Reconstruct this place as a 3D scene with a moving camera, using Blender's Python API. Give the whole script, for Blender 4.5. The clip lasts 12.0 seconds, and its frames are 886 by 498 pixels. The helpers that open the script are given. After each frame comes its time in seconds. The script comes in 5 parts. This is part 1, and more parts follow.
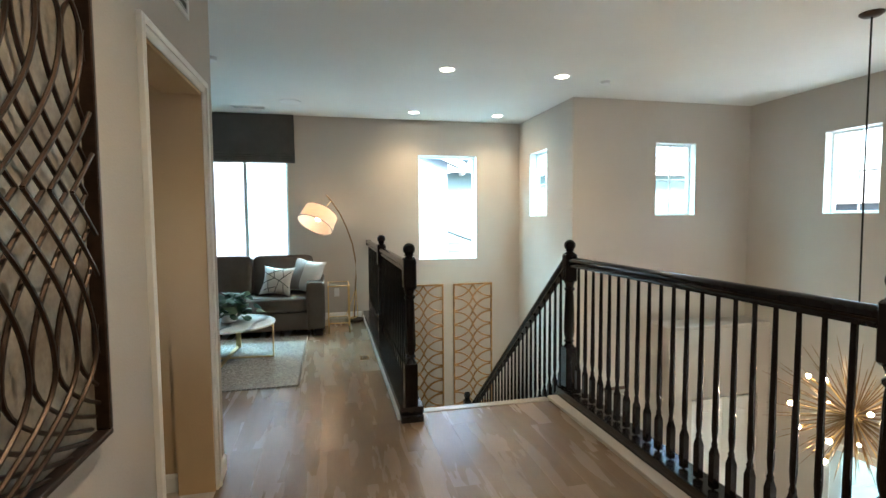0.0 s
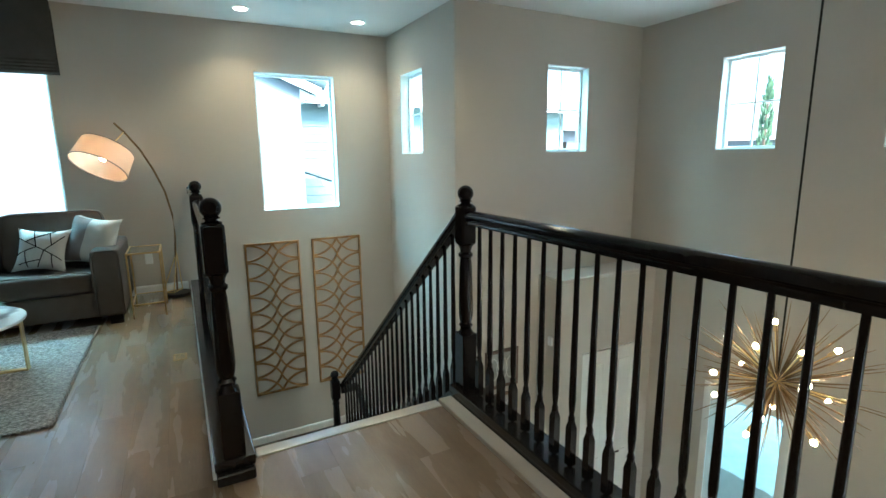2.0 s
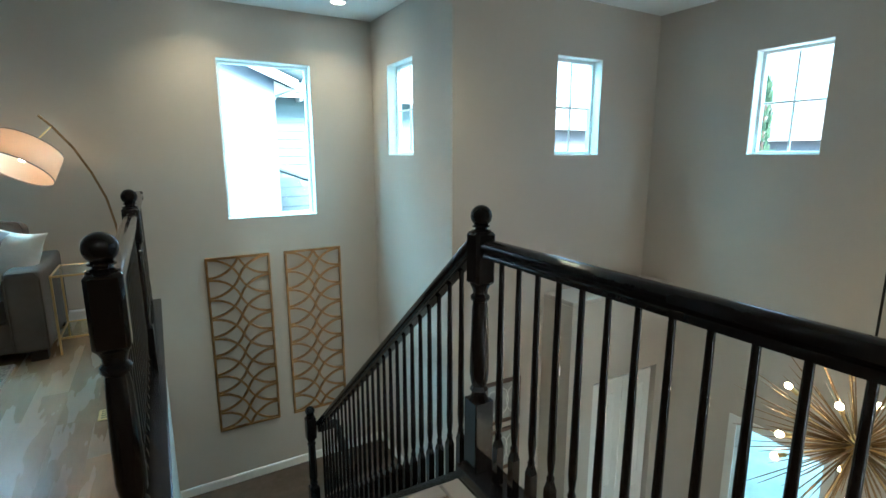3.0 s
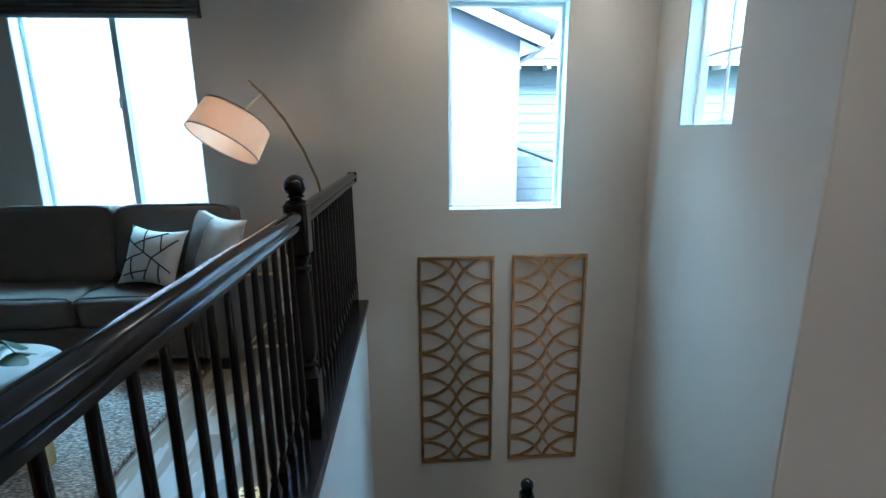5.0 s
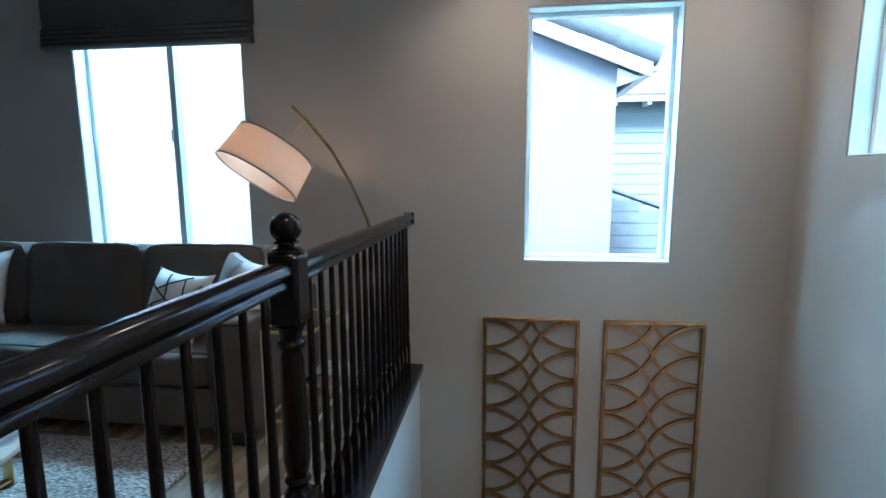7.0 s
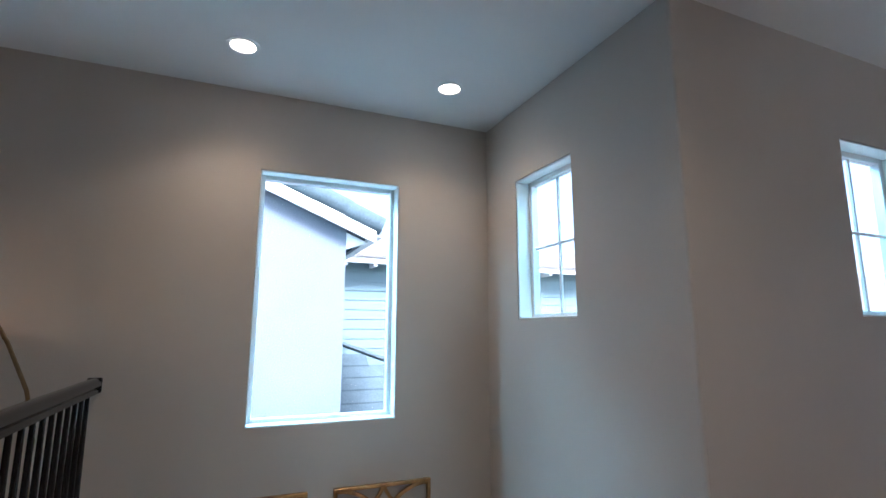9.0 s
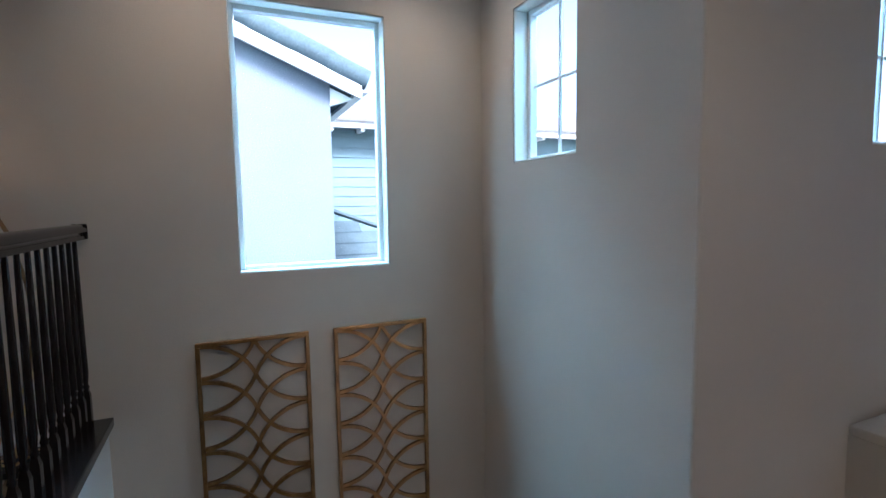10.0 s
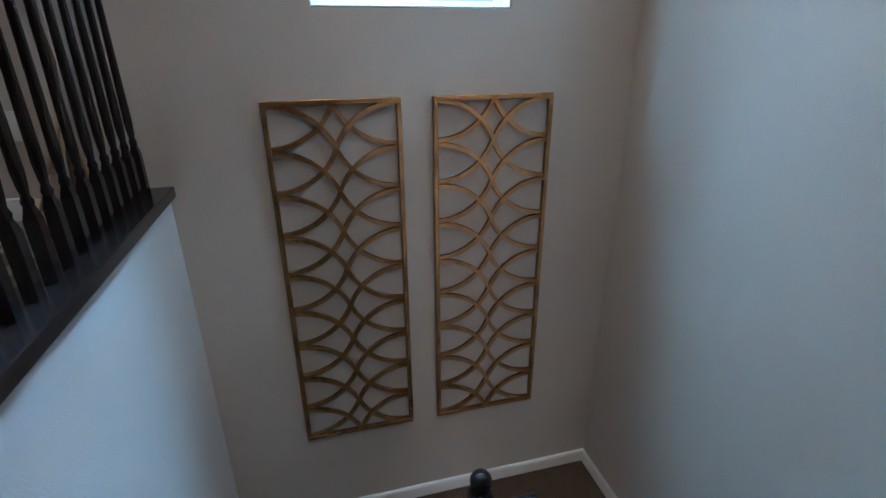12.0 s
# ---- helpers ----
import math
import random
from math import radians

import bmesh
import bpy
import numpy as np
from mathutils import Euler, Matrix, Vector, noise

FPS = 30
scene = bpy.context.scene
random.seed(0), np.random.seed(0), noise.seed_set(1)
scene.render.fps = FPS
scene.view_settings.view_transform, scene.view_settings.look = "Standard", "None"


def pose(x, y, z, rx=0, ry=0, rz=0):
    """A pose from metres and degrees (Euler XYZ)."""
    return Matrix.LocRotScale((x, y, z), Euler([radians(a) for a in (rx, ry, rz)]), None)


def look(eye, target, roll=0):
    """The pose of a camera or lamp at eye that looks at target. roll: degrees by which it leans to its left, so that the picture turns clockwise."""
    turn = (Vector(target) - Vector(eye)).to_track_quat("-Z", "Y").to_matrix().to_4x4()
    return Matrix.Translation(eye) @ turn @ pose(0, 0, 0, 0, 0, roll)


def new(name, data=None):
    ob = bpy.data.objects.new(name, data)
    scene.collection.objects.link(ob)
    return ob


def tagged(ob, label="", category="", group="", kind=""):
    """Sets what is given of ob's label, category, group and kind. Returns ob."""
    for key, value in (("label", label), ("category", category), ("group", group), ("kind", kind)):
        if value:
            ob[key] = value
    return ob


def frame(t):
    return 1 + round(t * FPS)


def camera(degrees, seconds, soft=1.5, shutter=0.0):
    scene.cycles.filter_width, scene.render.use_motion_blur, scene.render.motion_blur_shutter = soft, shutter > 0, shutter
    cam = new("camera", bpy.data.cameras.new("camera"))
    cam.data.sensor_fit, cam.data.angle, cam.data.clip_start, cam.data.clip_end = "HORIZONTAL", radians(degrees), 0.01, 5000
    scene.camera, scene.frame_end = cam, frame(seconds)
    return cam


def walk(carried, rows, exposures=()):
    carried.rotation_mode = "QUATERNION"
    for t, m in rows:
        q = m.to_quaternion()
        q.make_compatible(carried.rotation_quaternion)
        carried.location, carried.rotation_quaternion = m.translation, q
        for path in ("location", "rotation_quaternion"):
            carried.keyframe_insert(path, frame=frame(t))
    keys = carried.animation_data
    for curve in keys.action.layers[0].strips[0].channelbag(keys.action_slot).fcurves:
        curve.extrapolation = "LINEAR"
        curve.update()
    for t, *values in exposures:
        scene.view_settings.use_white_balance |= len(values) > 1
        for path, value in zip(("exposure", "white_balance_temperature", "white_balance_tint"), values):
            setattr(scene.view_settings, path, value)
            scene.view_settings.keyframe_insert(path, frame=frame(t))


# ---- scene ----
# camera and walk: t, x, y, z, yaw, pitch, roll
cam = camera(84.0, 12.0, soft=1.5)
ROWS = [
    (0.0, -2.047, -0.261, 1.420, -13.01, -3.57, 0.44),
    (0.5, -1.917, 0.085, 1.414, -17.06, -6.44, 0.51),
    (1.0, -1.736, 0.340, 1.406, -18.31, -8.75, 0.59),
    (1.5, -1.678, 0.647, 1.412, -22.15, -10.64, 0.44),
    (2.0, -1.613, 0.900, 1.405, -28.14, -10.68, 0.68),
    (2.5, -1.449, 1.182, 1.430, -31.37, -10.72, 0.72),
    (2.7, -1.419, 1.345, 1.452, -31.25, -10.96, 0.35),
    (4.3, -1.088, 2.531, 1.399, -15.82, -10.60, 0.56),
    (4.5, -1.084, 2.695, 1.393, -12.56, -11.38, 0.34),
    (5.0, -1.035, 3.046, 1.403, -3.35, -13.27, 0.46),
    (5.5, -0.954, 3.323, 1.380, -1.28, -20.02, 0.73),
    (6.0, -0.924, 3.506, 1.321, -0.50, -24.12, 0.85),
    (6.5, -0.974, 3.676, 1.271, 5.15, -19.69, 0.16),
    (7.0, -0.901, 3.717, 1.342, 7.01, -8.28, 0.24),
    (7.5, -0.867, 3.691, 1.379, 6.09, 4.30, 0.39),
    (7.7, -0.848, 3.698, 1.385, 3.79, 8.10, 0.68),
    (9.3, -0.891, 3.764, 1.341, -25.91, 8.75, 0.86),
    (9.5, -0.907, 3.792, 1.309, -26.37, 4.57, 0.75),
    (10.0, -0.840, 3.844, 1.183, -23.97, -5.06, 0.91),
    (10.5, -0.868, 3.963, 1.130, -19.80, -13.94, 0.63),
    (11.0, -0.814, 4.153, 0.979, -15.87, -17.78, 0.60),
    (11.5, -0.855, 4.344, 0.794, -15.14, -20.35, 0.38),
    (12.0, -0.815, 4.523, 0.663, -14.72, -22.57, 0.43),
]
CAN_WATTS = 7.0
EXPOSURES = [(0.0, 3.62, 6050, 3), (1.0, 3.42, 5700, -4), (2.5, 3.13, 5300, -8), (4.5, 2.76, 4980, 1), (5.0, 2.66, 4950, 3), (6.5, 2.37, 5050, 9), (7.0, 2.47, 5050, 9), (7.5, 2.55, 5230, 12), (9.5, 2.18, 5350, 15), (11.0, 2.26, 5000, 11), (12.0, 2.57, 5100, 14)]
walk(cam, [(t, pose(x, y, z, 90 + pitch, roll, yaw)) for t, x, y, z, yaw, pitch, roll in ROWS], EXPOSURES)

# sky, sun
world = bpy.data.worlds.new("sky")
scene.world = world
world.use_nodes = True
wn = world.node_tree
sky = wn.nodes.new("ShaderNodeTexSky")
sky.sky_type = 'NISHITA'
sky.sun_disc = False
sky.sun_elevation = radians(50)
sky.sun_rotation = radians(194)
sky.air_density, sky.dust_density, sky.ozone_density = 1.0, 3.0, 1.0
wn.links.new(sky.outputs[0], wn.nodes["Background"].inputs[0])
wn.nodes["Background"].inputs[1].default_value = 0.15
sun_data = bpy.data.lights.new("sun", 'SUN')
sun_data.energy, sun_data.angle, sun_data.color = 4.0, radians(20), (1.0, 0.97, 0.93)
sun = new("sun", sun_data)
sun.matrix_world = look((0, 0, 0), (0.15, 0.62, -0.77))

# sky light entering by the windows, from above the openings
def sky_lamp(name, eye, target, width, height, watts):
    l = bpy.data.lights.new(name, 'AREA')
    l.shape, l.size, l.size_y, l.energy, l.color = 'RECTANGLE', width, height, watts, (0.46, 0.85, 1.0)
    new(name, l).matrix_world = look(eye, target)


sky_lamp("window_sky_stair", (-0.32, 7.55, 3.1), (-0.32, 5.53, -0.6), 1.5, 0.7, 43.0)
sky_lamp("window_sky_sitting", (-3.2, 7.55, 3.1), (-3.2, 5.53, -0.6), 1.7, 0.7, 30.0)
sky_lamp("window_sky_corner", (1.2, 6.156, 2.78), (0.7, 6.156, 1.45), 0.6, 0.4, 7.0)
sky_lamp("window_sky_back", (2.21, 5.55, 2.78), (2.21, 5.05, 1.45), 0.6, 0.4, 7.0)
sky_lamp("window_sky_right", (3.75, 3.851, 2.85), (2.9, 3.851, 1.3), 0.7, 0.5, 7.5)
sky_lamp("window_sky_near", (3.75, 2.458, 2.85), (2.9, 2.458, 1.3), 0.7, 0.5, 7.5)
sky_lamp("window_sky_bedroom", (7.15, 3.6, -1.7), (5.0, 3.6, -2.6), 1.9, 1.5, 22.0)

# plan, metres
YB = 6.848      # back wall face
XL = -2.657     # hall wall face
XS = 0.794      # stairwell right wall face
YC = 5.147      # great room back wall face
XR = 3.303      # great room right wall face
XW = -4.83      # sitting room left wall face
YR = -3.2       # rear walls
ZC = 2.839      # ceiling
ZL = -2.06      # landing
ZG = -3.2       # lower floor
XRAIL, XLEFT = -0.249, -1.507
YSTEP = 3.262
TREAD, RISE = 0.229, 2.06 / 11
T = 0.16        # wall thickness


# ---------- materials ----------
def mat(name, color, rough=0.6, metal=0.0, spec=0.5):
    m = bpy.data.materials.new(name)
    m.use_nodes = True
    b = m.node_tree.nodes["Principled BSDF"]
    b.inputs["Base Color"].default_value = (*color, 1)
    b.inputs["Roughness"].default_value = rough
    b.inputs["Metallic"].default_value = metal
    b.inputs["Specular IOR Level"].default_value = spec
    return m


def node(m, kind, **values):
    n = m.node_tree.nodes.new(kind)
    for k, v in values.items():
        n.inputs[k.replace("_", " ")].default_value = v
    return n


def link(m, a, b):
    m.node_tree.links.new(a, b)


def bsdf(m):
    return m.node_tree.nodes["Principled BSDF"]


def mottled(m, c1, c2, scale=3.0, detail=6.0, fine=None, bump=0.0, bump_scale=200.0, stretch=(1, 1, 1), rough=None, coord="Object"):
    """Two colours mixed by broad noise and fine noise, with a fine relief."""
    tc = node(m, "ShaderNodeTexCoord")
    mp = node(m, "ShaderNodeMapping")
    mp.inputs["Scale"].default_value = stretch
    link(m, tc.outputs[coord], mp.inputs["Vector"])
    n1 = node(m, "ShaderNodeTexNoise", Scale=scale, Detail=detail, Roughness=0.6)
    link(m, mp.outputs[0], n1.inputs["Vector"])
    ramp = m.node_tree.nodes.new("ShaderNodeValToRGB")
    ramp.color_ramp.elements[0].position, ramp.color_ramp.elements[0].color = 0.3, (*c1, 1)
    ramp.color_ramp.elements[1].position, ramp.color_ramp.elements[1].color = 0.7, (*c2, 1)
    link(m, n1.outputs["Fac"], ramp.inputs[0])
    out = ramp.outputs[0]
    if fine:
        n2 = node(m, "ShaderNodeTexNoise", Scale=fine, Detail=3.0)
        link(m, mp.outputs[0], n2.inputs["Vector"])
        mx = m.node_tree.nodes.new("ShaderNodeMix")
        mx.data_type, mx.blend_type = 'RGBA', 'OVERLAY'
        mx.inputs[0].default_value = 0.35
        link(m, out, mx.inputs[6])
        link(m, n2.outputs["Fac"], mx.inputs[7])
        out = mx.outputs[2]
    link(m, out, bsdf(m).inputs["Base Color"])
    if rough:
        rr = node(m, "ShaderNodeMapRange", To_Min=rough[0], To_Max=rough[1])
        link(m, n1.outputs["Fac"], rr.inputs["Value"])
        link(m, rr.outputs[0], bsdf(m).inputs["Roughness"])
    if bump:
        n3 = node(m, "ShaderNodeTexNoise", Scale=bump_scale, Detail=2.0)
        link(m, mp.outputs[0], n3.inputs["Vector"])
        bp = node(m, "ShaderNodeBump", Strength=bump, Distance=0.004)
        link(m, n3.outputs["Fac"], bp.inputs["Height"])
        link(m, bp.outputs[0], bsdf(m).inputs["Normal"])
    return m


WALL = mottled(mat("wall_paint", (0.5, 0.46, 0.41), 0.75, spec=0.3), (0.476, 0.43, 0.378), (0.516, 0.467, 0.412), 0.9, bump=0.22, bump_scale=130.0)
TANWALL = mottled(mat("passage_paint", (0.56, 0.44, 0.3), 0.7, spec=0.3), (0.48, 0.345, 0.2), (0.52, 0.38, 0.225), 0.9, bump=0.22, bump_scale=130.0)
# wall paint lightened: the stair window's light is put into the colour
LITWALL = mottled(mat("lit_wall_paint", (0.66, 0.65, 0.63), 0.7, spec=0.3), (0.55, 0.54, 0.525), (0.6, 0.59, 0.575), 0.9, bump=0.22, bump_scale=130.0)
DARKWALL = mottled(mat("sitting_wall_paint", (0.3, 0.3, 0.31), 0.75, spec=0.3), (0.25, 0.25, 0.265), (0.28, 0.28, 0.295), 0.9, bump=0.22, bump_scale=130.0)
CEIL = mottled(mat("ceiling_paint", (0.78, 0.77, 0.75), 0.85, spec=0.2), (0.74, 0.735, 0.715), (0.79, 0.785, 0.765), 0.8, bump=0.2, bump_scale=90.0)
TRIM = mottled(mat("trim_paint", (0.78, 0.77, 0.74), 0.4), (0.75, 0.74, 0.71), (0.8, 0.79, 0.76), 4.0)
REVEAL = mat("window_vinyl", (0.82, 0.84, 0.85), 0.35)
BLACK = mottled(mat("espresso_lacquer", (0.012, 0.010, 0.010), 0.16, spec=0.3), (0.008, 0.0068, 0.007), (0.014, 0.011, 0.011), 5.0, stretch=(1, 1, 0.2), rough=(0.06, 0.17))
BLACKSATIN = mottled(mat("espresso_cap", (0.014, 0.012, 0.013), 0.28, spec=0.55), (0.012, 0.011, 0.012), (0.020, 0.017, 0.018), 6.0, rough=(0.13, 0.26))
GOLD = mottled(mat("aged_gold", (0.42, 0.25, 0.09), 0.36, 0.9), (0.19, 0.105, 0.042), (0.46, 0.26, 0.1), 9.0, fine=90.0, bump=0.15, bump_scale=160.0, rough=(0.25, 0.45))
BRASS = mottled(mat("brushed_brass", (0.72, 0.52, 0.24), 0.28, 1.0), (0.64, 0.45, 0.2), (0.76, 0.56, 0.28), 20.0, rough=(0.32, 0.46))
BRONZE = mottled(mat("dark_bronze", (0.045, 0.028, 0.02), 0.4, 0.7), (0.03, 0.02, 0.015), (0.07, 0.04, 0.026), 16.0, rough=(0.3, 0.5))
LEAFPANEL = mottled(mat("silver_leaf", (0.42, 0.37, 0.3), 0.45, 0.35), (0.27, 0.215, 0.165), (0.46, 0.4, 0.32), 5.0, fine=60.0, bump=0.3, bump_scale=40.0)
SOFA = mottled(mat("sofa_fabric", (0.075, 0.063, 0.054), 0.95, spec=0.15), (0.108, 0.09, 0.079), (0.138, 0.115, 0.1), 6.0, fine=400.0, bump=0.5, bump_scale=600.0)
WHITEFAB = mottled(mat("pillow_fabric", (0.68, 0.66, 0.62), 0.9, spec=0.2), (0.62, 0.6, 0.57), (0.7, 0.68, 0.65), 12.0, bump=0.4, bump_scale=500.0)
TAUPEFAB = mottled(mat("taupe_fabric", (0.22, 0.19, 0.18), 0.9, spec=0.2), (0.25, 0.22, 0.21), (0.31, 0.275, 0.26), 12.0, bump=0.4, bump_scale=500.0)
BLIND = mottled(mat("blind_fabric", (0.05, 0.046, 0.043), 0.95, spec=0.1), (0.08, 0.072, 0.066), (0.1, 0.09, 0.082), 5.0, fine=300.0, bump=0.3, bump_scale=400.0)
CARPET = mottled(mat("carpet", (0.16, 0.12, 0.09), 0.98, spec=0.1), (0.085, 0.061, 0.045), (0.12, 0.088, 0.067), 8.0, fine=300.0, bump=0.8, bump_scale=350.0)
TILE = mottled(mat("hall_floor", (0.5, 0.43, 0.35), 0.6), (0.45, 0.39, 0.31), (0.55, 0.47, 0.39), 5.0)
RUGBASE = mat("rug_backing", (0.24, 0.22, 0.2), 0.95)
LEAF = mottled(mat("leaf_green", (0.03, 0.075, 0.035), 0.45), (0.022, 0.055, 0.03), (0.05, 0.11, 0.05), 10.0)
POT = mat("white_ceramic", (0.75, 0.74, 0.72), 0.3)
INK = mat("black_print", (0.015, 0.015, 0.017), 0.85)
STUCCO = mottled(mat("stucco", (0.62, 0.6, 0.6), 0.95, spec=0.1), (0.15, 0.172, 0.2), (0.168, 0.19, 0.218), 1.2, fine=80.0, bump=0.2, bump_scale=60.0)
SIDING = mottled(mat("siding", (0.45, 0.53, 0.52), 0.8), (0.13, 0.195, 0.21), (0.145, 0.212, 0.226), 2.0, stretch=(0.3, 1, 4))
ROOFTILE = mottled(mat("roof_tile", (0.2, 0.215, 0.25), 0.85), (0.042, 0.064, 0.074), (0.066, 0.094, 0.106), 2.5, fine=40.0)
ROOFTAN = mottled(mat("roof_tile_tan", (0.36, 0.33, 0.3), 0.85), (0.12, 0.115, 0.108), (0.17, 0.162, 0.15), 2.5, fine=40.0)
GROUND = mottled(mat("ground", (0.2, 0.19, 0.17), 0.95), (0.16, 0.16, 0.14), (0.25, 0.23, 0.2), 0.4, fine=12.0)
CYPRESS = mottled(mat("cypress_green", (0.045, 0.09, 0.05), 0.8), (0.03, 0.07, 0.04), (0.07, 0.12, 0.06), 6.0)
BARK = mat("bark", (0.12, 0.08, 0.06), 0.9)
DARKMETAL = mat("dark_metal", (0.02, 0.018, 0.016), 0.45, 0.8)
GREY = mat("grey_plastic", (0.55, 0.56, 0.56), 0.5)
GRILLE = mottled(mat("grey_grille", (0.2, 0.2, 0.2), 0.7), (0.17, 0.17, 0.17), (0.23, 0.23, 0.23), 60.0)
WHITEPL = mat("white_plastic", (0.75, 0.75, 0.74), 0.4)
BEDDING = mottled(mat("bedding", (0.6, 0.62, 0.64), 0.9), (0.55, 0.57, 0.6), (0.66, 0.67, 0.68), 6.0)


def glass_mat():
    m = mat("window_glass", (1, 1, 1), 0.0)
    b = bsdf(m)
    b.inputs["Transmission Weight"].default_value = 1.0
    b.inputs["IOR"].default_value = 1.02
    b.inputs["Specular IOR Level"].default_value = 0.5
    return m


GLASS = glass_mat()
TABLEGLASS = mat("table_glass", (0.85, 0.95, 0.9), 0.02)
bsdf(TABLEGLASS).inputs["Transmission Weight"].default_value = 1.0


def glow(name, color, strength):
    m = mat(name, color, 0.5)
    bsdf(m).inputs["Emission Color"].default_value = (*color, 1)
    bsdf(m).inputs["Emission Strength"].default_value = strength
    return m


CANGLOW = glow("downlight_glow", (1.0, 0.83, 0.62), 6.0)
BULBGLOW = glow("bulb_glow", (1.0, 0.72, 0.42), 20.0)
LAMPGLOW = glow("lamp_bulb_glow", (1.0, 0.64, 0.38), 13.0)


def marble_mat():
    m = mat("white_marble", (0.75, 0.75, 0.74), 0.15)
    tc = node(m, "ShaderNodeTexCoord")
    n0 = node(m, "ShaderNodeTexNoise", Scale=3.0, Detail=6.0, Distortion=1.2)
    link(m, tc.outputs["Object"], n0.inputs["Vector"])
    w = node(m, "ShaderNodeTexWave", Scale=1.1, Distortion=9.0, Detail=5.0)
    link(m, tc.outputs["Object"], w.inputs["Vector"])
    r = m.node_tree.nodes.new("ShaderNodeValToRGB")
    r.color_ramp.elements[0].position, r.color_ramp.elements[0].color = 0.0, (0.3, 0.3, 0.31, 1)
    r.color_ramp.elements[1].position, r.color_ramp.elements[1].color = 0.16, (0.72, 0.72, 0.71, 1)
    link(m, w.outputs["Fac"], r.inputs[0])
    link(m, r.outputs[0], bsdf(m).inputs["Base Color"])
    return m


MARBLE = marble_mat()


def plank_mat():
    """Grey-brown oak-look boards, grain along y, tone by board."""
    m = mat("oak_plank", (0.28, 0.21, 0.16), 0.42)
    tc = node(m, "ShaderNodeTexCoord")
    info = node(m, "ShaderNodeObjectInfo")
    off = node(m, "ShaderNodeCombineXYZ")
    mul = node(m, "ShaderNodeMath")
    mul.operation = 'MULTIPLY'
    mul.inputs[1].default_value = 37.0
    link(m, info.outputs["Random"], mul.inputs[0])
    for k in range(3):
        link(m, mul.outputs[0], off.inputs[k])
    add = node(m, "ShaderNodeVectorMath")
    link(m, tc.outputs["Object"], add.inputs[0])
    link(m, off.outputs[0], add.inputs[1])
    mp = node(m, "ShaderNodeMapping")
    mp.inputs["Scale"].default_value = (1.0, 0.13, 1.0)
    link(m, add.outputs[0], mp.inputs["Vector"])
    big = node(m, "ShaderNodeTexNoise", Scale=8.0, Detail=4.0, Roughness=0.5, Distortion=0.2)
    link(m, mp.outputs[0], big.inputs["Vector"])
    fine = node(m, "ShaderNodeTexNoise", Scale=120.0, Detail=4.0, Roughness=0.7)
    link(m, mp.outputs[0], fine.inputs["Vector"])
    r = m.node_tree.nodes.new("ShaderNodeValToRGB")
    r.color_ramp.elements[0].position, r.color_ramp.elements[0].color = 0.2, (0.182, 0.124, 0.079, 1)
    r.color_ramp.elements[1].position, r.color_ramp.elements[1].color = 0.78, (0.29, 0.207, 0.138, 1)
    wide = node(m, "ShaderNodeTexNoise", Scale=2.6, Detail=3.0, Roughness=0.55, Distortion=0.4)
    wmap = node(m, "ShaderNodeMapping")
    wmap.inputs["Scale"].default_value = (1.6, 0.7, 1.0)
    geo = node(m, "ShaderNodeNewGeometry")
    link(m, geo.outputs["Position"], wmap.inputs["Vector"])
    link(m, wmap.outputs[0], wide.inputs["Vector"])
    blot = node(m, "ShaderNodeMapRange", From_Min=0.3, From_Max=0.7, To_Min=-0.16, To_Max=0.16)
    link(m, wide.outputs["Fac"], blot.inputs["Value"])
    summ = node(m, "ShaderNodeMath")
    summ.operation = 'ADD'
    link(m, big.outputs["Fac"], summ.inputs[0])
    link(m, blot.outputs[0], summ.inputs[1])
    link(m, summ.outputs[0], r.inputs[0])
    hs = node(m, "ShaderNodeHueSaturation")
    tone = node(m, "ShaderNodeMapRange", To_Min=0.95, To_Max=1.05)
    link(m, info.outputs["Random"], tone.inputs["Value"])
    link(m, tone.outputs[0], hs.inputs["Value"])
    link(m, r.outputs[0], hs.inputs["Color"])
    mx = m.node_tree.nodes.new("ShaderNodeMix")
    mx.data_type, mx.blend_type = 'RGBA', 'OVERLAY'
    mx.inputs[0].default_value = 0.2
    link(m, hs.outputs[0], mx.inputs[6])
    link(m, fine.outputs["Fac"], mx.inputs[7])
    link(m, mx.outputs[2], bsdf(m).inputs["Base Color"])
    rr = node(m, "ShaderNodeMapRange", To_Min=0.18, To_Max=0.36)
    link(m, big.outputs["Fac"], rr.inputs["Value"])
    link(m, rr.outputs[0], bsdf(m).inputs["Roughness"])
    bp = node(m, "ShaderNodeBump", Strength=0.12, Distance=0.002)
    link(m, fine.outputs["Fac"], bp.inputs["Height"])
    link(m, bp.outputs[0], bsdf(m).inputs["Normal"])
    return m


PLANK = plank_mat()
# floor wood made paler, with the window's reflection painted into it
NOSING = mottled(mat("reflection_nosing", (0.5, 0.45, 0.4), 0.2), (0.44, 0.39, 0.34), (0.54, 0.49, 0.43), 6.0, stretch=(0.3, 3, 1), rough=(0.14, 0.3))


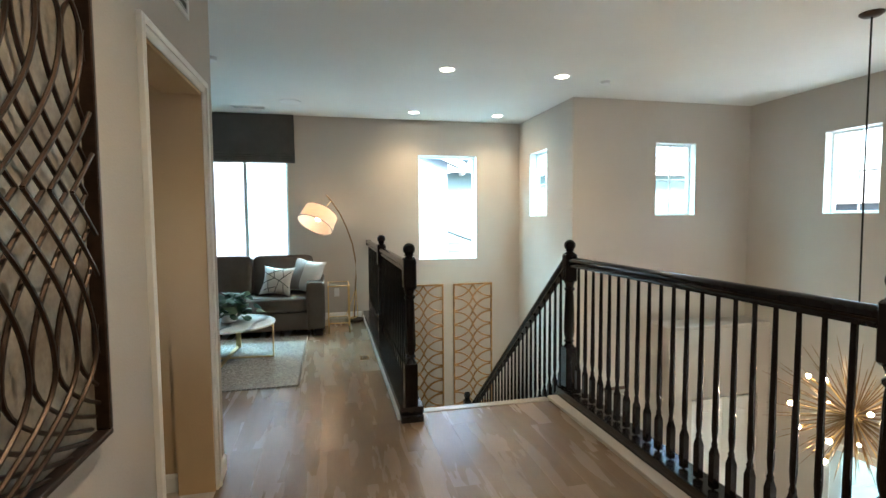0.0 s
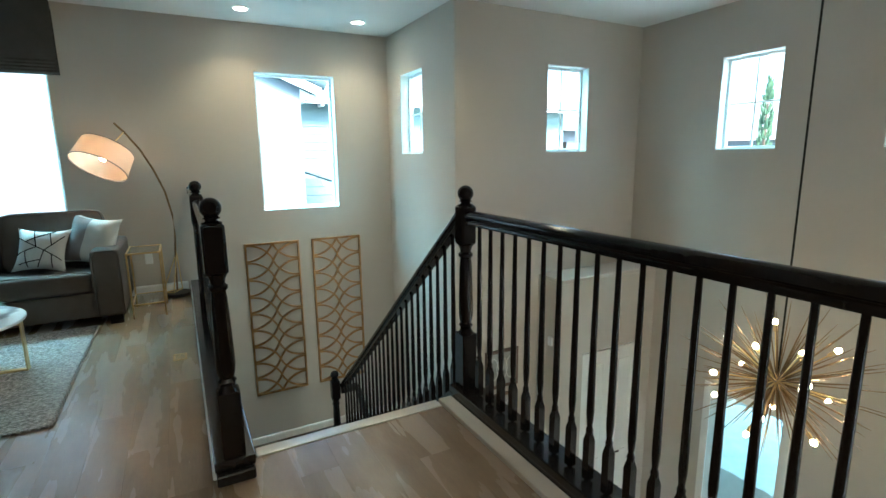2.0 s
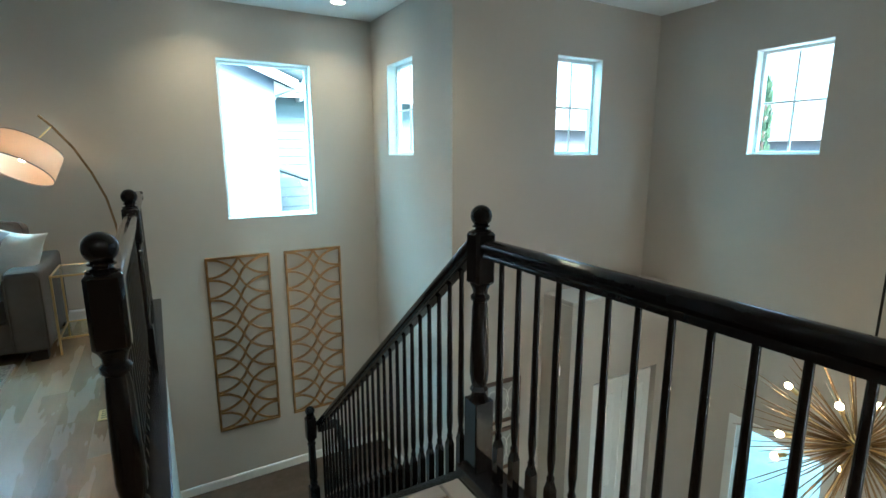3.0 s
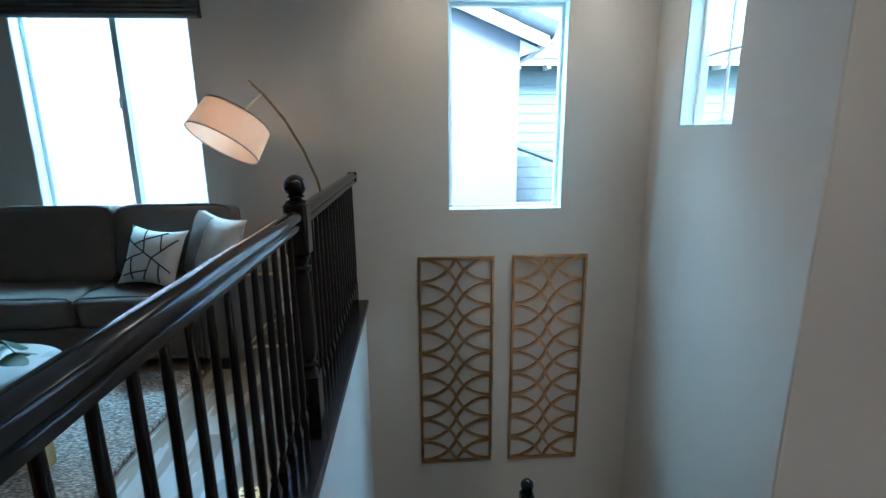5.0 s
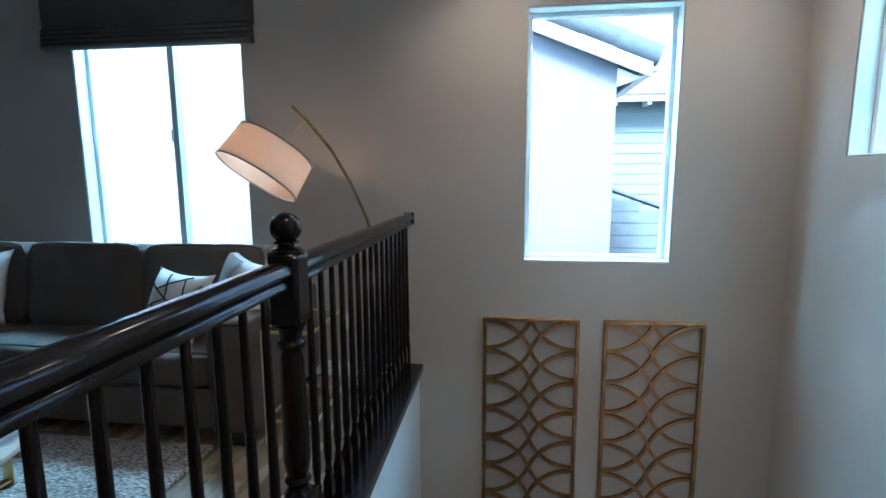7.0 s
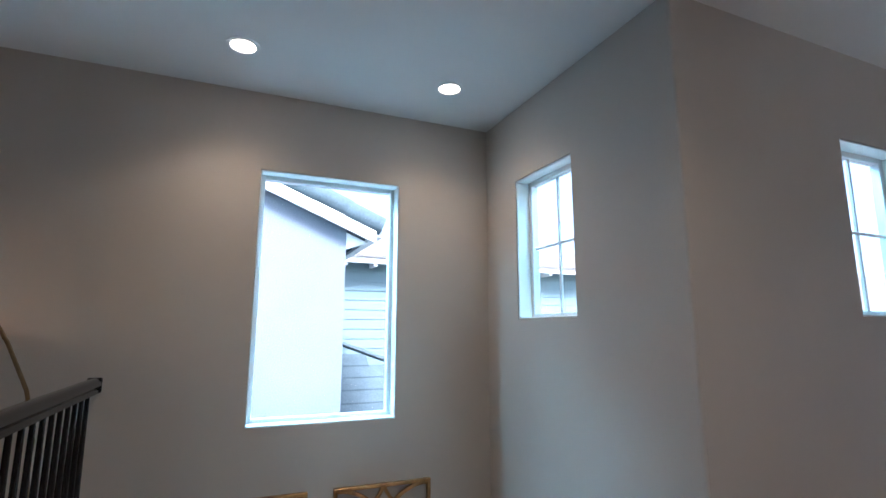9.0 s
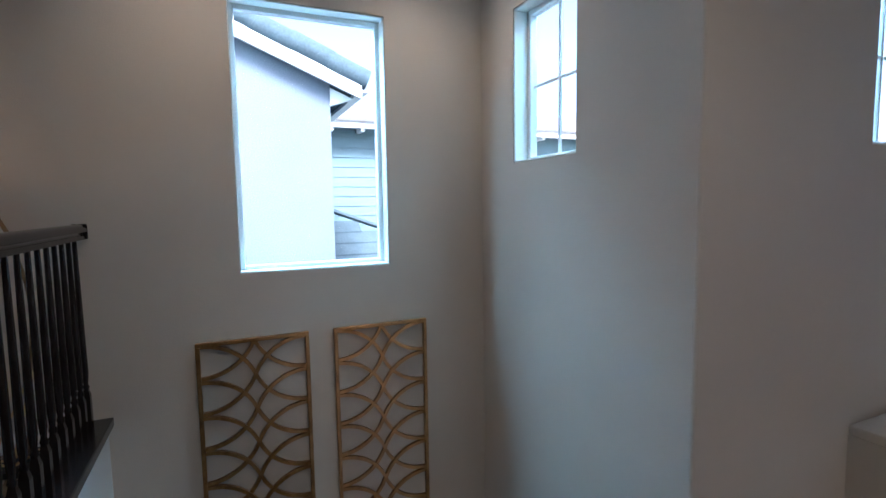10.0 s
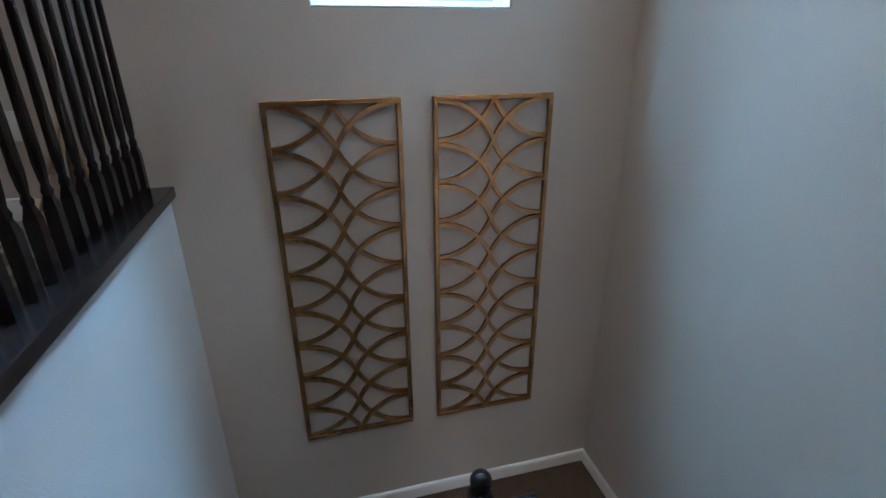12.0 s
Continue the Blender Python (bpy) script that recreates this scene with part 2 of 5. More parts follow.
def rug_mat():
    m = mat("wool_rug", (0.4, 0.37, 0.34), 0.98, spec=0.1)
    tc = node(m, "ShaderNodeTexCoord")
    mp = node(m, "ShaderNodeMapping")
    mp.inputs["Scale"].default_value = (1.0, 2.6, 1.0)
    link(m, tc.outputs["Object"], mp.inputs["Vector"])
    v = node(m, "ShaderNodeTexVoronoi", Scale=46.0)
    link(m, mp.outputs[0], v.inputs["Vector"])
    r = m.node_tree.nodes.new("ShaderNodeValToRGB")
    r.color_ramp.elements[0].position, r.color_ramp.elements[0].color = 0.1, (0.62, 0.575, 0.53, 1)
    r.color_ramp.elements[1].position, r.color_ramp.elements[1].color = 0.8, (0.2, 0.182, 0.172, 1)
    link(m, v.outputs["Distance"], r.inputs[0])
    hs = node(m, "ShaderNodeHueSaturation")
    sep = node(m, "ShaderNodeSeparateColor")
    link(m, v.outputs["Color"], sep.inputs[0])
    tone = node(m, "ShaderNodeMapRange", To_Min=0.6, To_Max=1.25)
    link(m, sep.outputs[0], tone.inputs["Value"])
    link(m, tone.outputs[0], hs.inputs["Value"])
    link(m, r.outputs[0], hs.inputs["Color"])
    link(m, hs.outputs[0], bsdf(m).inputs["Base Color"])
    bp = node(m, "ShaderNodeBump", Strength=0.9, Distance=0.008)
    bp.invert = True
    link(m, v.outputs["Distance"], bp.inputs["Height"])
    link(m, bp.outputs[0], bsdf(m).inputs["Normal"])
    return m


RUG = rug_mat()


def shade_mat():
    m = bpy.data.materials.new("linen_shade")
    m.use_nodes = True
    nt = m.node_tree
    nt.nodes.remove(nt.nodes["Principled BSDF"])
    d = nt.nodes.new("ShaderNodeBsdfDiffuse")
    t = nt.nodes.new("ShaderNodeBsdfTranslucent")
    d.inputs[0].default_value = (0.76, 0.64, 0.54, 1)
    t.inputs[0].default_value = (0.8, 0.58, 0.42, 1)
    mx = nt.nodes.new("ShaderNodeMixShader")
    mx.inputs[0].default_value = 0.4
    nt.links.new(d.outputs[0], mx.inputs[1])
    nt.links.new(t.outputs[0], mx.inputs[2])
    nt.links.new(mx.outputs[0], nt.nodes["Material Output"].inputs[0])
    return m


LINEN = shade_mat()


# ---------- mesh helpers ----------
def mesh_of(name, bm, material, smooth=False):
    me = bpy.data.meshes.new(name)
    bmesh.ops.recalc_face_normals(bm, faces=bm.faces)
    bm.to_mesh(me)
    bm.free()
    me.materials.append(material)
    if smooth:
        me.polygons.foreach_set("use_smooth", [True] * len(me.polygons))
        me.set_sharp_from_angle(angle=radians(42))
    return me


def part(name, bm, material, parent=None, label="", smooth=False):
    ob = new(name, mesh_of(name, bm, material, smooth))
    ob.parent = parent
    return tagged(ob, label)


def share(name, me, parent, m, label=""):
    ob = new(name, me)
    ob.parent = parent
    ob.matrix_basis = m
    return tagged(ob, label)


def thing(name, label, category, at=(0, 0, 0), rz=0.0, group="", kind=""):
    ob = new(name)
    ob.empty_display_size = 0.1
    ob.matrix_basis = pose(*at, 0, 0, rz)
    return tagged(ob, label, category, group, kind)


def add_box(bm, x0, x1, y0, y1, z0, z1, bevel=0.0, seg=1):
    r = bmesh.ops.create_cube(bm, size=1.0, matrix=Matrix.Translation(((x0 + x1) / 2, (y0 + y1) / 2, (z0 + z1) / 2)) @ Matrix.Diagonal((x1 - x0, y1 - y0, z1 - z0, 1)))
    if bevel:
        es = list({e for v in r["verts"] for e in v.link_edges})
        bmesh.ops.bevel(bm, geom=es, offset=bevel, segments=seg, affect='EDGES', profile=0.6)
    return bm


def box(x0, x1, y0, y1, z0, z1, bevel=0.0, seg=1):
    return add_box(bmesh.new(), x0, x1, y0, y1, z0, z1, bevel, seg)


def lathe(profile, n=16, cx=0.0, cy=0.0, bm=None):
    """Turn (radius, z) pairs about the upright axis."""
    bm = bm or bmesh.new()
    rings = []
    for r, z in profile:
        rings.append([bm.verts.new((cx + r * math.cos(2 * math.pi * k / n), cy + r * math.sin(2 * math.pi * k / n), z)) for k in range(n)])
    for a, b in zip(rings, rings[1:]):
        for k in range(n):
            bm.faces.new((a[k], a[(k + 1) % n], b[(k + 1) % n], b[k]))
    bm.faces.new(rings[0][::-1])
    bm.faces.new(rings[-1])
    return bm


def sweep(points, section, bm=None, up=(0, 0, 1), closed=False):
    """Carry a closed section of (side, up) pairs along points."""
    bm = bm or bmesh.new()
    pts = [Vector(p) for p in points]
    up = Vector(up)
    rings = []
    n = len(pts)
    for i, p in enumerate(pts):
        a = pts[(i - 1) % n] if closed or i else p
        b = pts[(i + 1) % n] if closed or i < n - 1 else p
        d = (b - a).normalized()
        s = d.cross(up)
        s = s.normalized() if s.length > 1e-5 else Vector((1, 0, 0))
        u = s.cross(d)
        rings.append([bm.verts.new(p + s * x + u * y) for x, y in section])
    m = len(section)
    pairs = list(zip(rings, rings[1:])) + ([(rings[-1], rings[0])] if closed else [])
    for a, b in pairs:
        for k in range(m):
            bm.faces.new((a[k], a[(k + 1) % m], b[(k + 1) % m], b[k]))
    if not closed:
        bm.faces.new(rings[0][::-1])
        bm.faces.new(rings[-1])
    return bm


def round_section(r, n=8):
    return [(r * math.cos(2 * math.pi * k / n), r * math.sin(2 * math.pi * k / n)) for k in range(n)]


def flat_section(w, h):
    return [(-w / 2, -h / 2), (w / 2, -h / 2), (w / 2, h / 2), (-w / 2, h / 2)]


def slab(axis, pos, thick, u0, u1, v0, v1, openings=()):
    """A wall across axis x or y: face at pos, body on the side of thick's sign, with through openings (u0, u1, v0, v1)."""
    bm = bmesh.new()
    us = sorted({u0, u1, *[o for op in openings for o in op[:2]]})
    vs = sorted({v0, v1, *[o for op in openings for o in op[2:]]})

    def place(u, d, v):
        return (pos + d, u, v) if axis == 'x' else (u, pos + d, v)

    def solid(i, j):
        if not (0 <= i < len(us) - 1 and 0 <= j < len(vs) - 1):
            return False
        cu, cv = (us[i] + us[i + 1]) / 2, (vs[j] + vs[j + 1]) / 2
        return not any(a < cu < b and c < cv < d for a, b, c, d in openings)
    cache = {}

    def vert(u, d, v):
        k = (round(u, 5), round(d, 5), round(v, 5))
        if k not in cache:
            cache[k] = bm.verts.new(place(u, d, v))
        return cache[k]
    for i in range(len(us) - 1):
        for j in range(len(vs) - 1):
            if not solid(i, j):
                continue
            a, b, c, d = us[i], us[i + 1], vs[j], vs[j + 1]
            for dd in (0, thick):
                bm.faces.new([vert(a, dd, c), vert(b, dd, c), vert(b, dd, d), vert(a, dd, d)])
            for di, dj, q in ((-1, 0, (a, c, a, d)), (1, 0, (b, c, b, d)), (0, -1, (a, c, b, c)), (0, 1, (a, d, b, d))):
                if not solid(i + di, j + dj):
                    bm.faces.new([vert(q[0], 0, q[1]), vert(q[2], 0, q[3]), vert(q[2], thick, q[3]), vert(q[0], thick, q[1])])
    return bm


def structure(name, bm, material, label, category="wall"):
    return tagged(part(name, bm, material), label, category, kind="structure")


def cushion(sx, sy, sz, n=12, p=4.0, sag=0.0):
    """A stuffed block: rounded edges, swollen faces, centred on its base."""
    bm = bmesh.new()
    bmesh.ops.create_cube(bm, size=2.0)
    bmesh.ops.subdivide_edges(bm, edges=bm.edges[:], cuts=n, use_grid_fill=True)
    for v in bm.verts:
        x, y, z = v.co
        f = (abs(x) ** p + abs(y) ** p + abs(z) ** p) ** (1 / p)
        x, y, z = x / f, y / f, z / f
        w = 0.012 * noise.noise((x * 1.7 + sx * 5, y * 1.7 + sy * 3, z * 1.7 + sz))
        v.co = (x * sx / 2 * (1 + w), y * sy / 2 * (1 + w), (z + 1) * sz / 2 - sag * (1 - x * x) * (1 - y * y) * (z > 0.3) + 0.01 * noise.noise((x * 3 + sx, y * 3, z * 2)) + 0.005 * noise.noise((x * 9 + sx * 7, y * 5, z * 7)))
    return bm


def pillow_mesh(s, t, n=14):
    """A square throw pillow with drawn-out corners, upright in xz."""
    bm = bmesh.new()
    g = {}
    for side in (1, -1):
        for i in range(n + 1):
            for j in range(n + 1):
                u, v = 2 * i / n - 1, 2 * j / n - 1
                if side < 0 and (i in (0, n) or j in (0, n)):
                    g[side, i, j] = g[1, i, j]
                    continue
                h = t / 2 * ((1 - abs(u) ** 2.6) * (1 - abs(v) ** 2.6)) ** 0.55
                k = 1 - 0.16 * (1 - abs(u) ** 2) * abs(v) ** 3
                q = 1 - 0.16 * (1 - abs(v) ** 2) * abs(u) ** 3
                crease = 0.008 * noise.noise((u * 2.4 + t * 40, v * 2.4, side * 1.0))
                g[side, i, j] = bm.verts.new((u * s / 2 * q, -side * (h + crease * (h > 0.01)), (v * k + 1) * s / 2))
    for side in (1, -1):
        for i in range(n):
            for j in range(n):
                bm.faces.new([g[side, i, j], g[side, i + 1, j], g[side, i + 1, j + 1], g[side, i, j + 1]])
    return bm


# ---------- structure ----------
WIN_MAIN = (-0.772, 0.118, 0.811, 2.342)
WIN_SIT = (-3.797, -2.588, 0.70, 2.45)
WIN_1 = (5.864, 6.449, 1.434, 2.34)
WIN_2 = (1.92, 2.501, 1.434, 2.34)
WIN_3 = (3.559, 4.144, 1.434, 2.34)
WIN_4 = (2.166, 2.751, 1.434, 2.34)
structure("wall_back", slab('y', YB, T, XW - T, XS + T, ZG, ZC, [WIN_MAIN, WIN_SIT]), WALL, "greige painted wall with two deep-set windows")
structure("wall_stair", slab('x', XS, T, YC, YB, ZG, ZC, [WIN_1]), WALL, "greige painted stairwell wall with a small window")
structure("wall_great_room", slab('y', YC, T, XS + T, XR + T, ZG, ZC, [WIN_2]), WALL, "greige painted tall wall with a small high window")
BED_DOOR = (3.2, 3.93, ZG, -1.13)
structure("wall_right", slab('x', XR, T, YR - T, YC, ZG, ZC, [WIN_3, WIN_4, BED_DOOR]), WALL, "greige painted two-storey wall with high windows and doorway")
# unseen window added behind the camera so that daylight fills the great room
REAR_FILL = (0.6, 2.8, -2.15, -0.5)
structure("wall_rear", slab('y', YR, -T, XL - 0.18, XR, ZG, ZC, [REAR_FILL]), WALL, "unseen greige painted wall with an added fill-light window")
DOOR = (1.655, 2.455, 0.0, 2.06)
structure("wall_hall", slab('x', XL, -0.18, YR, 2.67, -0.3, ZC, [DOOR]), WALL, "greige painted hall wall with a cased doorway")
structure("wall_sitting_south", slab('y', 2.67, -T, XW - T, XL - 0.18, -0.3, ZC), WALL, "plain greige painted wall")
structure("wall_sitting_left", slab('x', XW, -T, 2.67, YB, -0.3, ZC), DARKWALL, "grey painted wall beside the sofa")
structure("wall_closet_back", slab('x', -4.2, -0.1, 0.9, 2.51, -0.3, ZC), TANWALL, "tan painted passage wall")
# the hole in this unseen side is added to let daylight into the passage
structure("wall_closet_side", slab('y', 0.9, -0.1, -4.3, XL - 0.18, -0.3, ZC, [(-3.75, -3.25, 1.2, 1.8)]), TANWALL, "tan painted passage wall")
structure("wall_closet_end", box(-4.2, XL - 0.18, 2.495, 2.51, -0.3, ZC), TANWALL, "tan painted passage wall")
structure("wall_under_sitting", slab('x', -1.452, -0.1, YSTEP, YB, ZG, 0.05), LITWALL, "greige painted wall below the balustrade, window light in its colour")
structure("wall_under_hall", slab('x', -0.19, -0.1, YR, YSTEP, ZG, -0.012), WALL, "plain painted wall below the landing edge")
structure("ceiling", box(XW - T, XR + T, YR - T, YB + T, ZC, ZC + 0.2), CEIL, "smooth white painted ceiling", "ceiling")

# eave out of view, added only to block sun at the rear
structure("sun_block_eave", box(XW - T, XR + T, YR - T - 1.3, YR - T, ZC, ZC + 0.2), CEIL, "added unseen eave keeping sun off the rear wall", "eave")

# corner bead on the outside corner of the stairwell
structure("trim_corner", lathe([(0.012, ZG + 0.01), (0.012, ZC - 0.002)], 12, XS + 0.008, YC + 0.008), WALL, "rounded plaster corner bead", "trim")

floor = structure("floor", box(XL - 0.17, -0.22, YR, YSTEP - 0.03, -0.3, -0.012), CARPET, "grey-brown oak-look plank floor", "floor")
structure("floor_sitting", box(XW, -1.565, YSTEP - 0.03, YB, -0.3, -0.012), CARPET, "subfloor of the sitting room", "floor")
structure("floor_sitting_edge", box(XW, XL - 0.17, 2.67, YSTEP - 0.03, -0.3, -0.012), CARPET, "subfloor of the sitting room", "floor")
structure("floor_closet", box(-4.2, XL - 0.17, 0.9, 2.495, -0.3, 0.0), TILE, "pale beige passage floor", "floor")
structure("floor_lower", box(-0.3, XR, YR, YC, ZG - 0.1, ZG), PLANK, "lower storey oak-look floor", "floor")
structure("floor_landing", box(-1.452, XS, YSTEP + 10 * TREAD, YB, ZL - 0.2, ZL), CARPET, "brown carpeted stair landing", "landing")

# bump-out with a ledge in the great room
BX, BY, BZ = 1.86, 4.75, 0.1
LDOOR = (2.19, 3.15, ZG, -0.79)
structure("wall_bumpout_front", slab('y', BY, 0.12, BX, XR, ZG, BZ - 0.05, [LDOOR]), WALL, "greige bump-out wall with a doorway")
structure("wall_bumpout_side", slab('x', BX, 0.12, BY + 0.12, YC, ZG, BZ - 0.05), WALL, "greige bump-out side wall")
structure("wall_bumpout_ledge", box(BX, XR, BY, YC, BZ - 0.05, BZ, 0.012, 2), WALL, "plastered ledge on the bump-out", "ledge")

# bedroom beyond the lower doorway
structure("wall_bedroom_far", slab('x', 7.2, T, 1.2, 5.6, ZG, -0.4, [(2.6, 4.6, -2.5, -0.9)]), WALL, "pale bedroom wall with a window")
structure("wall_bedroom_north", slab('y', 5.6, T, XR + T, 7.2 + T, ZG, -0.4), WALL, "pale bedroom wall")
structure("wall_bedroom_south", slab('y', 1.2, -T, XR + T, 7.2 + T, ZG, -0.4), WALL, "pale bedroom wall")
structure("floor_bedroom", box(XR, 7.2, 1.2, 5.6, ZG - 0.1, ZG), BEDDING, "pale carpeted bedroom floor", "floor")
structure("ceiling_bedroom", box(XR + T, 7.2 + T, 1.2 - T, 5.6 + T, -0.4, -0.25), CEIL, "white bedroom ceiling", "ceiling")


def baseboard(name, bm):
    return structure(name, bm, TRIM, "white painted baseboard", "baseboard")


BASE = [(0.0, 0.0), (0.014, 0.0), (0.014, 0.075), (0.009, 0.09), (0.0, 0.095)]


def base_run(name, p0, p1, z, side):
    """Baseboard from p0 to p1 with its face on the given side."""
    d = (Vector(p1) - Vector(p0)).normalized()
    n = Vector((d.y, -d.x)) * side
    bm = bmesh.new()
    ends = []
    for p in (p0, p1):
        ends.append([bm.verts.new((p[0] + n.x * a, p[1] + n.y * a, z + b)) for a, b in BASE])
    k = len(BASE)
    for i in range(k):
        bm.faces.new((ends[0][i], ends[0][(i + 1) % k], ends[1][(i + 1) % k], ends[1][i]))
    bm.faces.new(ends[0])
    bm.faces.new(ends[1][::-1])
    baseboard(name, bm)


base_run("baseboard_sitting", (XW, YB), (-1.62, YB), 0.0, 1)
base_run("baseboard_landing", (-1.452, YB), (XS, YB), ZL, 1)
base_run("baseboard_landing_right", (XS, YB), (XS, YC), ZL, 1)
base_run("baseboard_landing_left", (-1.452, YSTEP + 10 * TREAD), (-1.452, YB), ZL, 1)
base_run("baseboard_left", (XW, 2.67), (XW, YB), 0.0, 1)
base_run("baseboard_hall", (XL, YR), (XL, 1.596), 0.0, 1)
base_run("baseboard_corner", (XL, 2.514), (XL, 2.67), 0.0, 1)
base_run("baseboard_end", (XL + 0.012, 2.67), (XL - 0.18, 2.67), 0.0, -1)
base_run("baseboard_closet", (-4.2, 2.495), (XL - 0.18, 2.495), 0.0, 1)
base_run("baseboard_closet_back", (-4.2, 0.9), (-4.2, 2.495), 0.0, 1)
base_run("baseboard_great", (XS + T, YC), (BX, YC), ZG, 1)
base_run("baseboard_great_right", (XR, YR), (XR, 3.12), ZG, -1)


# ---------- doorway casing ----------
def casing(name, y0, y1, ztop, x, w=0.1, label="white painted moulded door casing"):
    prof = [(0, 0), (w, 0), (w, 0.018), (w - 0.012, 0.024), (w - 0.03, 0.02), (0.03, 0.012), (0.008, 0.012), (0, 0.006)]
    th = thing(name, label, "door casing", kind="structure")
    for s, yy in ((-1, y0), (1, y1)):
        bm = bmesh.new()
        a = [bm.verts.new((x + d, yy + s * u, 0.0)) for u, d in prof]
        b = [bm.verts.new((x + d, yy + s * u, ztop + u)) for u, d in prof]
        for i in range(len(prof)):
            j = (i + 1) % len(prof)
            bm.faces.new((a[i], a[j], b[j], b[i]))
        bm.faces.new(a)
        bm.faces.new(b[::-1])
        part("side_casing", bm, TRIM, th)
    bm = bmesh.new()
    a = [bm.verts.new((x + d, y0 - u, ztop + u)) for u, d in prof]
    b = [bm.verts.new((x + d, y1 + u, ztop + u)) for u, d in prof]
    for i in range(len(prof)):
        j = (i + 1) % len(prof)
        bm.faces.new((a[i], a[j], b[j], b[i]))
    bm.faces.new(a)
    bm.faces.new(b[::-1])
    part("head_casing", bm, TRIM, th)
    part("jamb", box(x - 0.178, x - 0.002, y0, y0 + 0.014, 0, ztop - 0.016), TANWALL, th)
    part("jamb", box(x - 0.178, x - 0.002, y1 - 0.014, y1, 0, ztop - 0.016), TANWALL, th)
    part("head_jamb", box(x - 0.178, x - 0.002, y0, y1, ztop - 0.015, ztop - 0.001), TANWALL, th)


casing("door_1", 1.655, 2.455, 2.06, XL, 0.058)


# ---------- windows ----------
def window(name, axis, pos, u0, u1, v0, v1, depth, label, muntins=False, slider=False, fw=0.035):
    """A vinyl frame set deep in its opening, with panes."""
    th = thing(name, label, "window", kind="structure")

    def bx(a, b, c, d, d0, d1):
        if axis == 'y':
            return box(a, b, pos + d0, pos + d1, c, d, 0.003)
        return box(pos + d0, pos + d1, a, b, c, d, 0.003)
    d0, d1 = depth, depth + 0.05
    e = 0.002
    for q in ((u0 + e, u0 + fw, v0 + e, v1 - e), (u1 - fw, u1 - e, v0 + e, v1 - e), (u0 + fw, u1 - fw, v0 + e, v0 + fw), (u0 + fw, u1 - fw, v1 - fw, v1 - e)):
        part("window_frame", bx(*q, d0, d1), REVEAL, th)
    uc, vc = (u0 + u1) / 2, (v0 + v1) / 2
    if muntins:
        part("muntin", bx(uc - 0.009, uc + 0.009, v0 + fw, v1 - fw, d0 + 0.017, d0 + 0.033), REVEAL, th)
        part("muntin", bx(u0 + fw, u1 - fw, vc - 0.009, vc + 0.009, d0 + 0.019, d0 + 0.031), REVEAL, th)
    if slider:
        part("meeting_stile", bx(uc + 0.02, uc + 0.065, v0 + fw, v1 - fw, d0 - 0.012, d1), GREY, th, "grey sliding sash stile")
        part("sash_latch", bx(uc + 0.012, uc + 0.03, vc + 0.02, vc + 0.1, d0 - 0.02, d0 - 0.008), GREY, th)
    p = part("pane", bx(u0 + fw, u1 - fw, v0 + fw, v1 - fw, d0 + 0.022, d0 + 0.026), GLASS, th)
    p.visible_shadow = False
    part("window_sill", bx(u0 + e, u1 - e, v0 + e, v0 + 0.012, 0.004, d0 - 0.001), TRIM, th)
    # white boards added over the reveals; their colour stands in for strong daylight
    part("daylit_liner", bx(u0 + e, u0 + 0.008, v0 + 0.013, v1 - 0.009, 0.004, d0 - 0.001), TRIM, th)
    part("daylit_liner", bx(u1 - 0.008, u1 - e, v0 + 0.013, v1 - 0.009, 0.004, d0 - 0.001), TRIM, th)
    part("daylit_liner", bx(u0 + e, u1 - e, v1 - 0.008, v1 - e, 0.004, d0 - 0.001), TRIM, th)
    return th


window("window_1", 'y', YB, *WIN_MAIN, 0.1, "tall fixed window with white vinyl frame")
window("window_2", 'y', YB, *WIN_SIT, 0.1, "white vinyl sliding window behind the sofa", slider=True)
window("window_3", 'x', XS, *WIN_1, 0.1, "small high window with white muntins", muntins=True)
window("window_4", 'y', YC, *WIN_2, 0.1, "small high window with white muntins", muntins=True)
window("window_5", 'x', XR, *WIN_3, 0.1, "small high window with white muntins", muntins=True)
window("window_6", 'x', XR, *WIN_4, 0.1, "small high window with white muntins", muntins=True)
window("window_8", 'y', YR - T, *REAR_FILL, 0.02, "added wide white vinyl window, unseen, for fill daylight", slider=True)
window("window_7", 'x', 7.2, 2.6, 4.6, -2.5, -0.9, 0.1, "bright bedroom window")


# ---------- stairs ----------
stair = thing("staircase", "brown carpeted stair flights with oak nosing", "stairs", kind="structure")
for k in range(1, 11):
    y0 = YSTEP + (k - 1) * TREAD
    part("step", box(-1.451, -0.312, y0, YSTEP + k * TREAD, -(k + 1) * RISE - 0.1, -k * RISE, 0.008), CARPET, stair)
part("landing_nosing", box(-1.405, -0.405, YSTEP - 0.06, YSTEP + 0.02, -0.03, 0.006, 0.008, 2), NOSING, stair, "glossy oak stair nosing, window reflection in its pale colour")
part("top_riser", box(-1.451, -0.312, YSTEP - 0.028, YSTEP - 0.002, -RISE - 0.05, -0.03), CARPET, stair)
for k in range(1, 6):
    y1 = YSTEP + 10 * TREAD - (k - 1) * TREAD
    part("step", box(-0.188, XS, y1 - TREAD, y1, ZL - (k + 1) * 0.175, ZL - k * 0.175, 0.008), CARPET, stair)
# closed stringer between the flights, following the pitch
YN0, YN1 = 3.198, 5.868
SLOPE = 0.822


def shoe_z(y):
    return 0.05 - (y - YN0 - 0.045) * SLOPE


bm = bmesh.new()
q = [(YN0 + 0.03, 0.03), (YN1, shoe_z(YN1) - 0.02), (YN1, ZG), (YN0 + 0.03, ZG)]
a = [bm.verts.new((-0.31, y, z)) for y, z in q]
